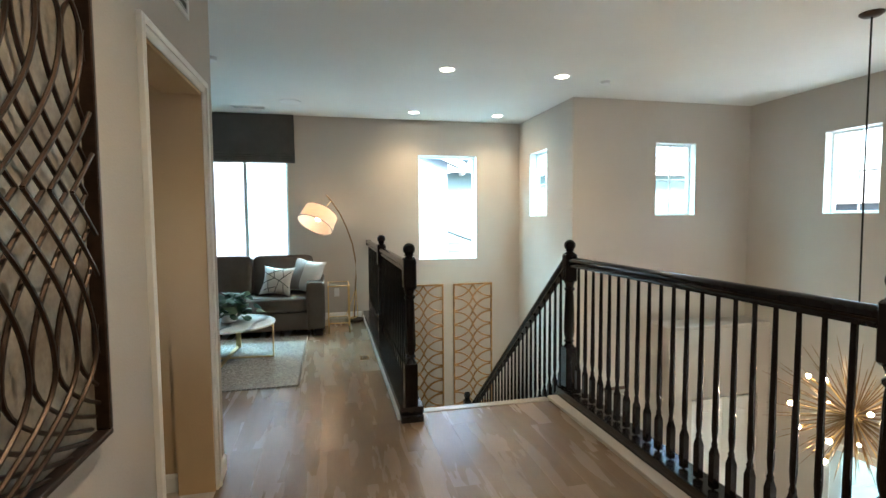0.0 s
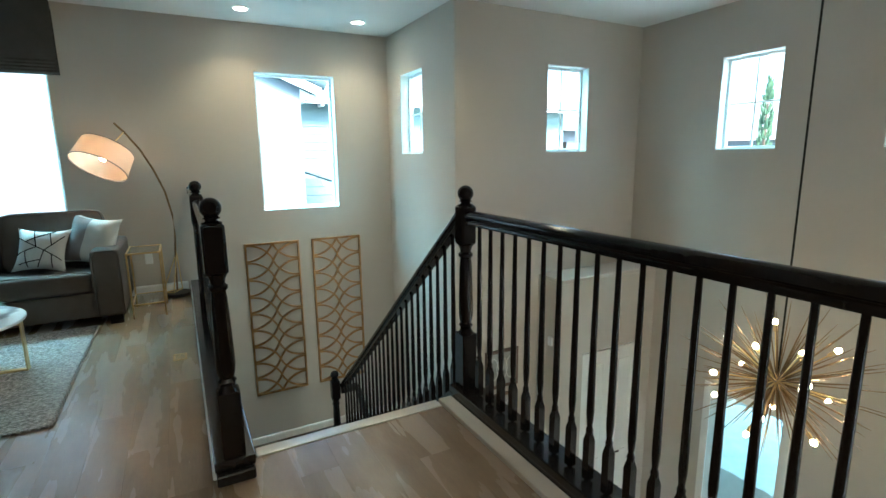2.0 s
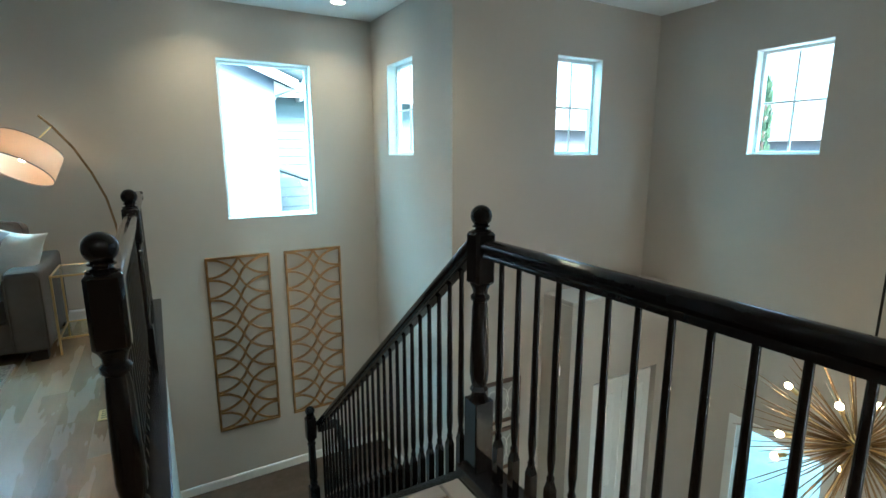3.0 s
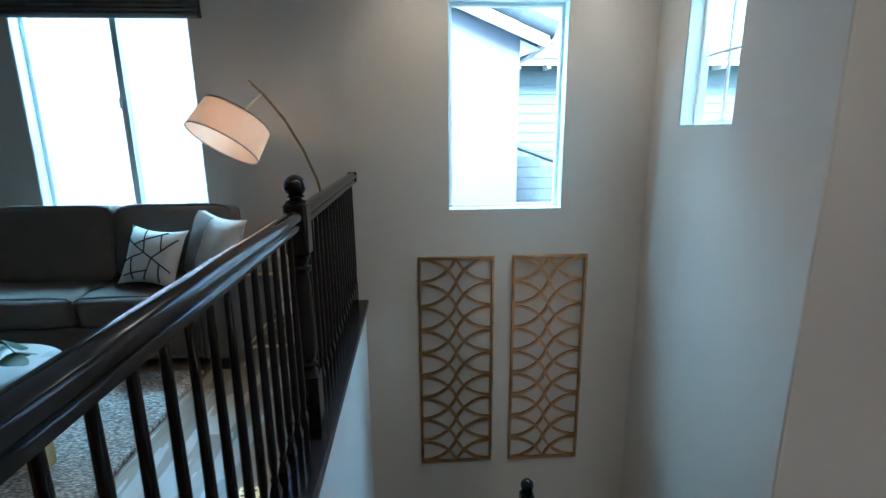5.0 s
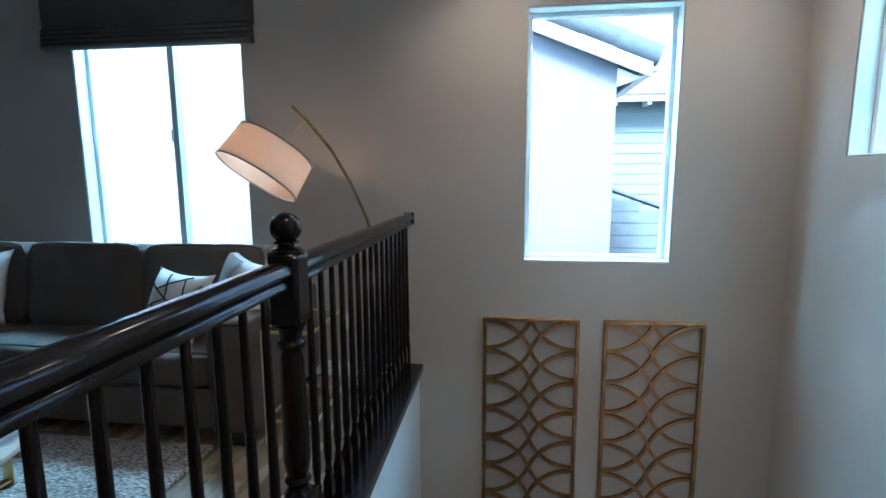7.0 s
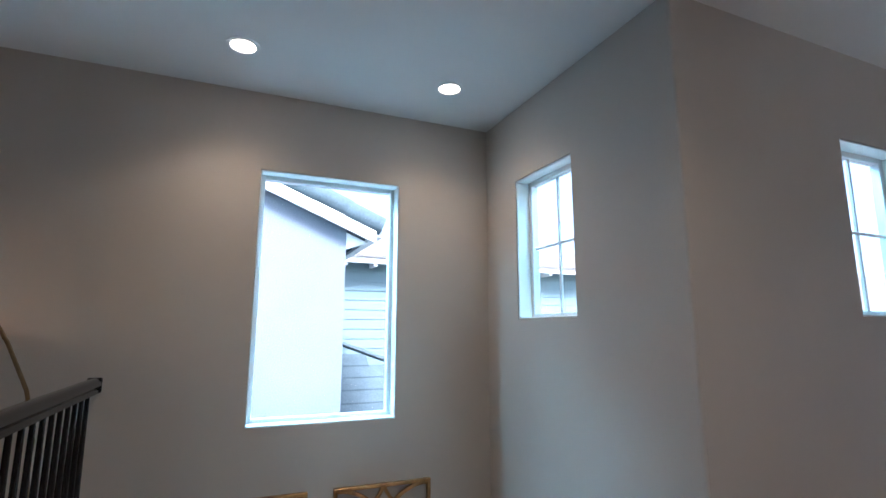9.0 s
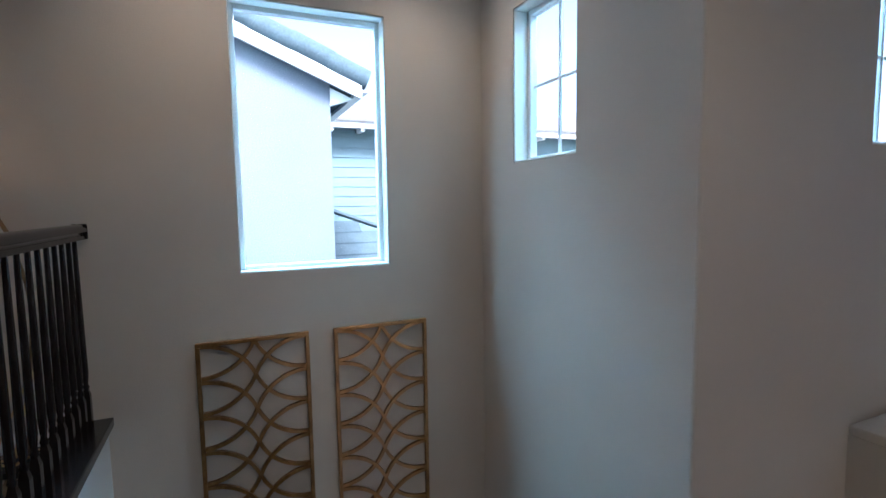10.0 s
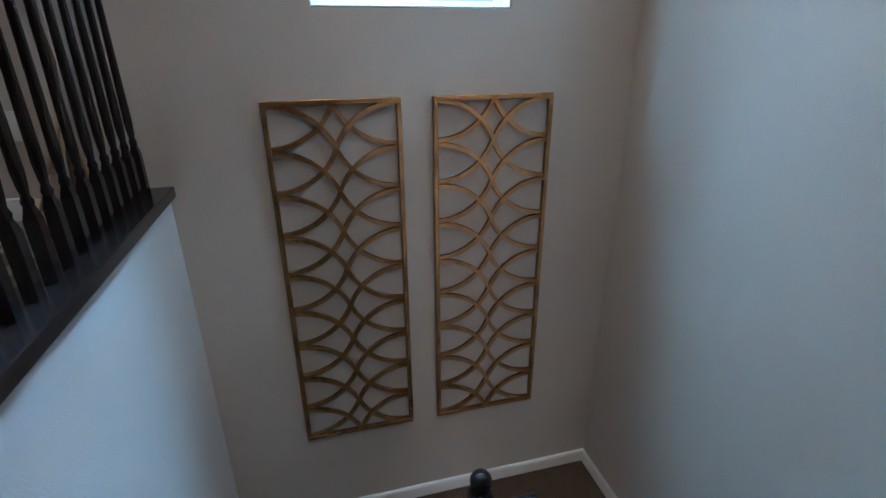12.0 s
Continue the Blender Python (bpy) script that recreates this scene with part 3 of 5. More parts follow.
b = [bm.verts.new((-0.19, y, z)) for y, z in q]
for i in range(4):
    bm.faces.new((a[i], a[(i + 1) % 4], b[(i + 1) % 4], b[i]))
bm.faces.new(a)
bm.faces.new(b[::-1])
structure("wall_stringer", bm, WALL, "painted wall between the stair flights")


# ---------- balustrades ----------
def newel_parts(parent, x, y, z, h=1.25, base=0.36):
    """A square-and-turned post with a ball on top, z at its foot."""
    s = 0.046
    bm = bmesh.new()
    add_box(bm, x - s, x + s, y - s, y + s, z, z + base, 0.004)
    n = 20
    top0 = h - 0.325
    prof = [(s * 0.98, z + base - 0.002), (s * 0.72, z + base + 0.018), (0.030, z + base + 0.03), (0.040, z + base + 0.045), (0.030, z + base + 0.06), (0.036, z + base + 0.08),
            (0.041, z + base + 0.12), (0.040, z + base + 0.2), (0.034, z + top0 - 0.11), (0.030, z + top0 - 0.075), (0.040, z + top0 - 0.062), (0.040, z + top0 - 0.05), (0.030, z + top0 - 0.04),
            (0.033, z + top0 - 0.02), (s * 0.95, z + top0 + 0.002)]
    lathe(prof, n, x, y, bm)
    r = bmesh.ops.create_cube(bm, size=1.0, matrix=Matrix.Translation((x, y, z + top0 + 0.109)) @ Matrix.Diagonal((2 * s, 2 * s, 0.218, 1)))
    bmesh.ops.bevel(bm, geom=list({e for v in r["verts"] for e in v.link_edges}), offset=0.012, segments=1, affect='EDGES')
    lathe([(s * 0.9, z + h - 0.109), (0.041, z + h - 0.102), (0.026, z + h - 0.097), (0.024, z + h - 0.092), (0.035, z + h - 0.088), (0.035, z + h - 0.083), (0.024, z + h - 0.077)], n, x, y, bm)
    post = part("newel_post", bm, BLACK, parent, smooth=True)
    bm = bmesh.new()
    bmesh.ops.create_uvsphere(bm, u_segments=20, v_segments=12, radius=0.044, matrix=Matrix.Translation((x, y, z + h - 0.044)))
    part("ball_finial", bm, BLACK, post, smooth=True)


def baluster_mesh(L):
    bm = bmesh.new()
    s = 0.0165
    add_box(bm, -s, s, -s, s, 0, 0.17)
    a = [bm.verts.new((sx * s, sy * s, 0.17)) for sx, sy in ((-1, -1), (1, -1), (1, 1), (-1, 1))]
    b = [bm.verts.new((sx * s * 0.55, sy * s * 0.55, 0.205)) for sx, sy in ((-1, -1), (1, -1), (1, 1), (-1, 1))]
    for i in range(4):
        bm.faces.new((a[i], a[(i + 1) % 4], b[(i + 1) % 4], b[i]))
    lathe([(0.010, 0.195), (0.0155, 0.215), (0.010, 0.232), (0.0125, 0.25), (0.0155, 0.29), (0.0148, 0.36), (0.0125, L * 0.68), (0.0098, L + 0.01)], 10, 0, 0, bm)
    return mesh_of("baluster", bm, BLACK, smooth=True)


RAILSEC = [(-0.026, -0.038), (0.026, -0.038), (0.026, -0.022), (0.021, -0.016), (0.023, -0.010), (0.033, 0.000), (0.033, 0.014), (0.027, 0.028), (0.015, 0.036), (0, 0.038),
           (-0.015, 0.036), (-0.027, 0.028), (-0.033, 0.014), (-0.033, 0.000), (-0.023, -0.010), (-0.021, -0.016), (-0.026, -0.022)]
RAILTOP = 1.118
CAPTOP = 0.1
BAL = baluster_mesh(RAILTOP - 0.076 - CAPTOP)


def level_run(parent, x, ya, yb, zb=0.0):
    part("handrail", sweep([(x, ya, zb + RAILTOP - 0.038), (x, yb, zb + RAILTOP - 0.038)], RAILSEC), BLACK, parent, smooth=True)
    n = max(1, round((yb - ya) / 0.104))
    for i in range(1, n):
        share("baluster", BAL, parent, pose(x, ya + (yb - ya) * i / n, zb + CAPTOP))


bl = thing("balustrade", "glossy espresso wooden balustrade along the sitting room", "balustrade", group="balustrades")
part("base_cap", box(-1.595, -1.424, 3.075, YB - 0.002, 0.052, CAPTOP, 0.006, 2), BLACKSATIN, bl, "espresso painted flat cap")
part("curb", box(-1.585, -1.453, 3.09, YB - 0.002, -0.01, 0.052), BLACKSATIN, bl)
part("curb_trim", box(-1.605, -1.5855, 3.11, YB - 0.016, 0.0, 0.045, 0.004), TRIM, bl, "white painted edge strip")
part("foot_plinth", box(-1.59, -1.43, 3.04, 3.21, 0.0, 0.052, 0.006), BLACKSATIN, bl)
newel_parts(bl, XLEFT, 3.143, CAPTOP - 0.03, 1.25 - CAPTOP + 0.03, 0.33)
newel_parts(bl, XLEFT, 5.026, CAPTOP - 0.002, 1.25 - CAPTOP, 0.30)
level_run(bl, XLEFT, 3.18, 4.986)
level_run(bl, XLEFT, 5.066, YB - 0.012)
part("wall_rosette", box(XLEFT - 0.034, XLEFT + 0.034, YB - 0.012, YB - 0.001, RAILTOP - 0.076, RAILTOP + 0.001, 0.005), BLACK, bl)

br = thing("balustrade", "glossy espresso wooden balustrade above the great room", "balustrade", group="balustrades")
part("base_cap", box(-0.325, -0.168, YR, YN0 + 0.07, 0.045, CAPTOP - 0.01, 0.006, 2), BLACKSATIN, br, "espresso painted flat cap")
part("curb", box(-0.315, -0.178, YR, YN0 + 0.06, -0.01, 0.045), BLACKSATIN, br)
part("curb_trim", box(-0.402, -0.3165, YR, YSTEP - 0.005, -0.008, 0.022, 0.004), WALL, br, "pale painted edge strip")
for yy in (YN0, 0.943, -1.3):
    newel_parts(br, XRAIL, yy, CAPTOP - 0.012, 1.25 - CAPTOP + 0.012, 0.33)
level_run(br, XRAIL, 0.983, YN0 - 0.04)
level_run(br, XRAIL, -1.26, 0.903)
level_run(br, XRAIL, YR, -1.34)

bf = thing("balustrade", "glossy espresso sloping stair balustrade down to the landing", "balustrade", group="balustrades")
z0, z1 = shoe_z(YN0 + 0.045), shoe_z(YN1 - 0.045)
part("sloped_shoe", sweep([(XRAIL, YN0 + 0.045, z0), (XRAIL, YN1 - 0.045, z1)], flat_section(0.125, 0.035)), BLACKSATIN, bf)
RH = RAILTOP - 0.038 - 0.05
part("handrail", sweep([(XRAIL, YN0 + 0.045, z0 + RH), (XRAIL, YN1 - 0.045, z1 + RH)], RAILSEC), BLACK, bf, smooth=True)
NB = 26
BALS = baluster_mesh(RH - 0.06)
for i in range(1, NB):
    yy = YN0 + 0.045 + (YN1 - YN0 - 0.09) * i / NB
    share("baluster", BALS, bf, pose(XRAIL, yy, shoe_z(yy) + 0.01))
newel_parts(bf, -0.321, YN1, ZL, 1.195, 0.36)
part("turn_rail", sweep([(-0.26, YN1, ZL + 0.96), (-0.08, YN1, ZL + 0.96), (-0.08, YN1 - 0.05, ZL + 0.94), (-0.08, 4.9, ZL + 0.2)], RAILSEC), BLACK, bf, smooth=True)


# ---------- neighbourhood ----------
tagged(part("ground", box(-150, 150, -150, 150, ZG - 0.5, ZG - 0.15), GROUND), "bare paved ground around the houses", "ground", kind="structure")


def prism(poly, y0, y1):
    """A polygon in xz carried from y0 to y1."""
    bm = bmesh.new()
    a = [bm.verts.new((x, y0, z)) for x, z in poly]
    b = [bm.verts.new((x, y1, z)) for x, z in poly]
    n = len(poly)
    for i in range(n):
        bm.faces.new((a[i], a[(i + 1) % n], b[(i + 1) % n], b[i]))
    bm.faces.new(a)
    bm.faces.new(b[::-1])
    return bm


def turned_prism(poly, x0, x1):
    """A polygon in yz carried from x0 to x1."""
    bm = prism(poly, x0, x1)
    bmesh.ops.transform(bm, matrix=Matrix(((0, 1, 0, 0), (1, 0, 0, 0), (0, 0, 1, 0), (0, 0, 0, 1))), verts=bm.verts)
    return bm


na = thing("neighbour_house", "pale stucco house with slate-blue tiled gable roof", "house")
PK, PZ, SL = -4.6, 4.68, 0.41


def rake(x):
    return PZ - SL * abs(x - PK)


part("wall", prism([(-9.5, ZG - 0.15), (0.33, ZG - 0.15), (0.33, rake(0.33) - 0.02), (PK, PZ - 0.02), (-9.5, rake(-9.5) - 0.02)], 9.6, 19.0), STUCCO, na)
roof = part("roof", prism([(-9.9, rake(-9.9)), (PK, PZ), (0.68, rake(0.68)), (0.68, rake(0.68) + 0.09), (PK, PZ + 0.09), (-9.9, rake(-9.9) + 0.09)], 9.48, 19.3), ROOFTILE, na)
part("rake_board", prism([(PK, PZ - 0.12), (0.66, rake(0.66) - 0.12), (0.66, rake(0.66) + 0.03), (PK, PZ + 0.03)], 9.43, 9.482), TRIM, na, "white rake board")
part("corbel", prism([(0.334, 2.34), (0.60, rake(0.6) - 0.12), (0.334, rake(0.334) - 0.12)], 9.6, 9.72), TRIM, na)
tile = mesh_of("rake_tile", sweep([(0, 0, 0), (0.44, 0, -0.44 * SL)], [(0.11 * math.cos(a), 0.12 * math.sin(a)) for a in [math.pi * 2 * k / 12 for k in range(12)]]), ROOFTILE, True)
for k in range(13):
    x = PK + 0.1 + k * 0.4
    share("rake_tile", tile, roof, pose(x, 9.49, rake(x) + 0.13 + 0.012 * (k % 2)))
for s in (-1,):
    part("gutter", sweep([(0.7, 9.48, rake(0.68) + 0.02), (0.7, 19.0, rake(0.68) + 0.02)], flat_section(0.1, 0.1)), TRIM, na)

nb = thing("siding_house", "pale blue lap-sided house with tan tiled roof", "house")
part("wall", box(0.2, 10.0, 14.02, 22.0, ZG - 0.15, 2.8), SIDING, nb)
board = mesh_of("board", turned_prism([(14.02, 0.0), (14.0, 0.0), (14.014, 0.2), (14.02, 0.2)], 0.2, 10.0), SIDING)
for k in range(20):
    share("board", board, nb, pose(0, 0, 2.6 - 0.2 * k))
part("fascia", box(0.1, 10.1, 13.55, 13.6, 2.74, 2.9), TRIM, nb)
part("soffit", box(0.1, 10.1, 13.6, 14.0, 2.78, 2.82), TRIM, nb)
for k in range(10):
    part("corbel", box(0.5 + 0.62 * k, 0.58 + 0.62 * k, 13.6, 13.98, 2.68, 2.78), TRIM, nb)
row = mesh_of("tile_row", turned_prism([(0, 0), (0.38, 0.105), (0.38, 0.15), (0, 0.045)], 0.1, 10.1), ROOFTAN)
for k in range(12):
    share("tile_row", row, nb, pose(0, 13.5 + 0.33 * k, 2.86 + 0.092 * k + 0.0))
part("roof", turned_prism([(13.55, 2.85), (17.5, 3.95), (17.5, 2.9), (14, 2.82)], 0.15, 10.05), ROOFTAN, nb)

nl = thing("porch_roof", "slate-blue tiled lower roof beside the siding house", "roof")
for k in range(9):
    z = 1.06 - 0.2 * k
    x1 = 1.15 + 2.4 * (0.2 * k)
    part("tile_row", turned_prism([(13.9 - 0.24 * k, z), (13.62 - 0.24 * k, z - 0.2), (13.62 - 0.24 * k, z - 0.155), (13.9 - 0.24 * k, z + 0.045)], -0.6, x1), ROOFTILE, nl)
hip = mesh_of("hip_tile", sweep([(0, 0, 0), (0.46, -0.1, -0.17)], [(0.08 * math.cos(a), 0.05 * math.sin(a)) for a in [math.pi * 2 * k / 10 for k in range(10)]]), ROOFTILE, True)
for k in range(7):
    share("hip_tile", hip, nl, pose(0.8 + 0.42 * k, 13.86 - 0.1 * k, 1.24 - 0.158 * k))
part("porch_wall", box(-0.6, 5.5, 12.2, 13.9, ZG - 0.15, -0.7), STUCCO, nl)


def far_house(label, x0, x1, y0, y1, eave, ridge, along, roofmat, wins):
    h = thing("far_house", label, "house", group="houses across the street")
    part("wall", box(x0, x1, y0, y1, ZG - 0.15, eave), STUCCO, h)
    if along == 'x':
        c = (y0 + y1) / 2
        part("roof", turned_prism([(y0 - 0.5, eave - 0.1), (c, ridge), (y1 + 0.5, eave - 0.1)], x0 - 0.4, x1 + 0.4), roofmat, h)
    else:
        c = (x0 + x1) / 2
        part("roof", prism([(x0 - 0.5, eave - 0.1), (c, ridge), (x1 + 0.5, eave - 0.1)], y0 - 0.4, y1 + 0.4), roofmat, h)
    for a, b in wins:
        w = part("window", box(*(a + b)), DARKMETAL, h)


far_house("white stucco house with grey gable roof", 24.0, 34.0, 8.0, 22.0, 2.1, 4.2, 'y', ROOFTAN, [((23.93, 24.0, 10.0, 11.2), (0.2, 1.5)), ((23.93, 24.0, 14.0, 15.2), (0.2, 1.5))])
far_house("white stucco house with grey gable roof", 25.0, 35.0, -8.0, 5.5, 1.9, 3.8, 'y', ROOFTAN, [((24.93, 25.0, 1.0, 2.2), (0.0, 1.3))])
far_house("cream stucco house with tan hip roof", 11.0, 22.0, 19.0, 28.0, 2.6, 4.6, 'x', ROOFTAN, [((13.5, 14.6, 18.93, 19.0), (0.6, 2.0)), ((17.5, 18.6, 18.93, 19.0), (0.6, 2.0))])
far_house("cream stucco house with tan hip roof", 14.0, 23.0, 31.0, 38.0, 2.2, 4.4, 'x', ROOFTAN, [])


def cypress(x, y, top, w):
    t = thing("cypress_tree", "slender dark green cypress tree", "tree", (x, y, ZG - 0.15), group="cypress trees")
    h = top - ZG + 0.15
    part("trunk", lathe([(0.09, 0), (0.06, h * 0.5), (0.015, h * 0.96)], 8), BARK, t)
    rnd = random.Random(int(x * 10 + y))
    bm = bmesh.new()
    for k in range(900):
        f = rnd.random()
        r = w / 2 * (0.45 + 0.75 * rnd.random()) * min(1.0, 1.9 * (1 - f)) * min(1.0, 0.5 + f * 3) * (0.8 + 0.3 * math.sin(f * 23 + x))
        a = rnd.random() * 6.283
        c = Vector((r * math.cos(a), r * math.sin(a), 0.35 + f * (h - 0.4)))
        d = Vector((math.cos(a) * 0.3, math.sin(a) * 0.3, 1)).normalized() * (0.12 + 0.14 * rnd.random())
        s = d.cross(Vector((rnd.random() - 0.5, rnd.random() - 0.5, 0.2))).normalized() * 0.035
        o = s.cross(d).normalized() * 0.025
        v = [bm.verts.new(c + q) for q in (s, -s, o, d)]
        for q in ((0, 1, 3), (1, 2, 3), (2, 0, 3)):
            bm.faces.new([v[i] for i in q])
    part("crown", bm, CYPRESS, t)


cypress(12.0, 8.55, 3.3, 1.0)
cypress(12.6, 3.9, 2.5, 0.9)


# ---------- ceiling ----------
def downlight(x, y):
    d = thing("downlight", "lit recessed ceiling downlight with white trim ring", "ceiling light", (x, y, ZC), group="recessed downlights")
    part("trim_ring", lathe([(0.062, -0.001), (0.085, -0.001), (0.085, -0.006), (0.066, -0.009), (0.062, -0.004)], 24), WHITEPL, d)
    part("lens", lathe([(0.001, -0.002), (0.061, -0.002), (0.061, -0.005), (0.001, -0.006)], 24), CANGLOW, d, "glowing warm lens")
    l = bpy.data.lights.new("downlight_lamp", 'SPOT')
    l.energy, l.spot_size, l.spot_blend, l.color, l.shadow_soft_size = CAN_WATTS, radians(130), 0.9, (1.0, 0.74, 0.47), 0.05
    o = new("downlight_lamp", l)
    o.matrix_world = pose(x, y, ZC - 0.02)


for x, y in ((-0.92, 4.39), (0.268, 4.39), (-0.916, 6.331), (0.265, 6.331), (-1.75, 0.75), (-1.75, -1.35)):
    downlight(x, y)

for x, y in ((-3.024, 4.478), (0.807, 4.481)):
    d = thing("smoke_detector", "small round white ceiling sensor", "smoke detector", (x, y, ZC), group="ceiling sensors")
    part("body", lathe([(0.02, -0.03), (0.04, -0.028), (0.05, -0.012), (0.052, 0.0)], 20), WHITEPL, d, smooth=True)
sp = thing("ceiling_speaker", "round grey grille ceiling speaker", "speaker", (-2.472, 6.018, ZC))
part("grille", lathe([(0.01, -0.008), (0.105, -0.008), (0.112, -0.004), (0.112, -0.001)], 28), GRILLE, sp)
part("ring", lathe([(0.112, -0.001), (0.125, -0.001), (0.125, -0.006), (0.113, -0.009)], 28), WHITEPL, sp)


def vent(name, label, cx, cy, z, w, d, slats=5):
    v = thing(name, label, "air vent", (cx, cy, z))
    part("backing", box(-w / 2 + 0.01, w / 2 - 0.01, -d / 2 + 0.01, d / 2 - 0.01, -0.004, -0.001), DARKMETAL, v)
    for q in ((-w / 2, w / 2, -d / 2, -d / 2 + 0.02), (-w / 2, w / 2, d / 2 - 0.02, d / 2), (-w / 2, -w / 2 + 0.02, -d / 2 + 0.02, d / 2 - 0.02), (w / 2 - 0.02, w / 2, -d / 2 + 0.02, d / 2 - 0.02), (-0.008, 0.008, -d / 2 + 0.02, d / 2 - 0.02)):
        part("frame", box(*q, -0.01, -0.001, 0.002), WHITEPL, v)
    for k in range(slats):
        y = -d / 2 + 0.03 + (d - 0.06) * k / (slats - 1)
        part("slat", box(-w / 2 + 0.02, w / 2 - 0.02, y - 0.003, y + 0.003, -0.009, -0.004), GREY, v)
    return v


vent("ceiling_vent", "white louvred ceiling air vent", -3.0, 6.42, ZC, 0.41, 0.16)
wv = vent("return_vent", "white louvred return air grille on the hall wall", 0, 0, 0, 0.45, 0.36, 9)
wv.matrix_basis = Matrix(((0, 0, -1, XL), (1, 0, 0, 2.015), (0, 1, 0, 2.505), (0, 0, 0, 1)))


# ---------- chandelier ----------
BRASSDARK = mottled(mat("aged_brass", (0.4, 0.27, 0.12), 0.32, 1.0), (0.17, 0.105, 0.052), (0.32, 0.21, 0.11), 20.0, rough=(0.36, 0.52))
CH = Vector((1.70, 2.52, -0.065))
ch = thing("chandelier", "brass starburst chandelier with glowing bulbs on a long cord", "chandelier", CH)
part("canopy", lathe([(0.01, ZC - CH.z - 0.03), (0.055, ZC - CH.z - 0.025), (0.075, ZC - CH.z - 0.008), (0.075, ZC - CH.z - 0.001)], 24), BRONZE, ch, "bronze ceiling canopy", smooth=True)
part("cord", sweep([(0, 0, 0.05), (0.004, 0, 0.9), (-0.003, 0, 1.9), (0, 0, ZC - CH.z - 0.03)], round_section(0.006, 6), up=(0, 1, 0)), DARKMETAL, ch, "dark cord")
bm = bmesh.new()
bmesh.ops.create_icosphere(bm, subdivisions=3, radius=0.06)
part("hub", bm, BRASS, ch, smooth=True)
rod = mesh_of("rod", lathe([(0.0036, 0.05), (0.0042, 0.2), (0.0026, 0.5), (0.001, 0.56)], 6), BRASSDARK, True)
arm = mesh_of("arm", lathe([(0.005, 0.05), (0.005, 0.34)], 6), BRASS, True)
socket = mesh_of("socket", lathe([(0.006, 0.33), (0.013, 0.335), (0.013, 0.375), (0.009, 0.38)], 10), BRASS, True)
bulb = mesh_of("bulb", lathe([(0.008, 0.378), (0.014, 0.385), (0.0168, 0.395), (0.0152, 0.406), (0.009, 0.414), (0.001, 0.417)], 12), BULBGLOW, True)
rnd = random.Random(5)
GA = math.pi * (3 - math.sqrt(5))
NR = 150
for k in range(NR):
    z = 1 - 2 * (k + 0.5) / NR
    a = k * GA + rnd.uniform(-0.12, 0.12)
    d = Vector((math.sqrt(1 - z * z) * math.cos(a), math.sqrt(1 - z * z) * math.sin(a), z))
    q = d.to_track_quat('Z', 'Y').to_matrix().to_4x4()
    f = rnd.uniform(0.55, 1.12)
    share("rod", rod, ch, q @ Matrix.Diagonal((1, 1, f, 1)))
NBULB = 15
for k in range(NBULB):
    z = 0.93 - 1.86 * (k + 0.5) / NBULB
    a = k * GA + 0.7
    d = Vector((math.sqrt(1 - z * z) * math.cos(a), math.sqrt(1 - z * z) * math.sin(a), z))
    ar = share("arm", arm, ch, d.to_track_quat('Z', 'Y').to_matrix().to_4x4())
    share("socket", socket, ar, Matrix())
    share("bulb", bulb, ar, Matrix(), "glowing warm bulb")


# ---------- lower storey seen through the balusters ----------
def frame_picture(z0, z1):
    p = thing("picture_frame", "brown wooden framed abstract picture", "picture", group="framed pictures")
    x0, x1, y = 1.145, 1.577, YC
    for q in ((x0, x1, z0, z0 + 0.035), (x0, x1, z1 - 0.035, z1), (x0, x0 + 0.035, z0 + 0.035, z1 - 0.035), (x1 - 0.035, x1, z0 + 0.035, z1 - 0.035)):
        part("frame", box(q[0], q[1], y - 0.032, y - 0.001, q[2], q[3], 0.004), BRONZE_WOOD, p)
    part("print", box(x0 + 0.03, x1 - 0.03, y - 0.014, y - 0.006, z0 + 0.03, z1 - 0.03), PRINT, p)
    for k in range(3):
        cx = x0 + 0.1 + 0.12 * k
        part("motif", sweep([(cx + 0.07 * math.cos(a), y - 0.015, (z0 + z1) / 2 + 0.13 * math.sin(a)) for a in [6.283 * i / 14 for i in range(14)]], flat_section(0.008, 0.003), up=(0, 1, 0), closed=True), WHITEFAB, p)


BRONZE_WOOD = mottled(mat("brown_frame_wood", (0.09, 0.055, 0.035), 0.45), (0.07, 0.04, 0.026), (0.12, 0.07, 0.045), 6.0, stretch=(1, 1, 0.2))
PRINT = mottled(mat("grey_print", (0.3, 0.3, 0.28), 0.7), (0.2, 0.2, 0.19), (0.42, 0.41, 0.38), 9.0)
frame_picture(-1.147, -0.70)
frame_picture(-1.663, -1.216)


def panel_door(name, label, axis, pos, u0, u1, z0, z1, side):
    """A white slab with two raised panels and a lever, in the plane of its wall."""
    d = thing(name, label, "door", kind="structure")

    def bx(a, b, c, e, d0, d1, bev=0.004):
        d0, d1 = sorted((pos + side * d0, pos + side * d1))
        return box(a, b, d0, d1, c, e, bev) if axis == 'y' else box(d0, d1, a, b, c, e, bev)
    part("slab", bx(u0, u1, z0 + 0.01, z1, 0, 0.04), TRIM, d)
    zm = z0 + (z1 - z0) * 0.45
    for c, e in ((z0 + 0.2, zm - 0.07), (zm + 0.07, z1 - 0.15)):
        part("panel", bx(u0 + 0.12, u1 - 0.12, c, e, -0.012, 0.0, 0.01), TRIM, d)
    part("handle", bx(u0 + 0.06, u0 + 0.17, z0 + 1.0, z0 + 1.02, -0.055, -0.035), BRONZE, d, "dark lever handle")
    return d


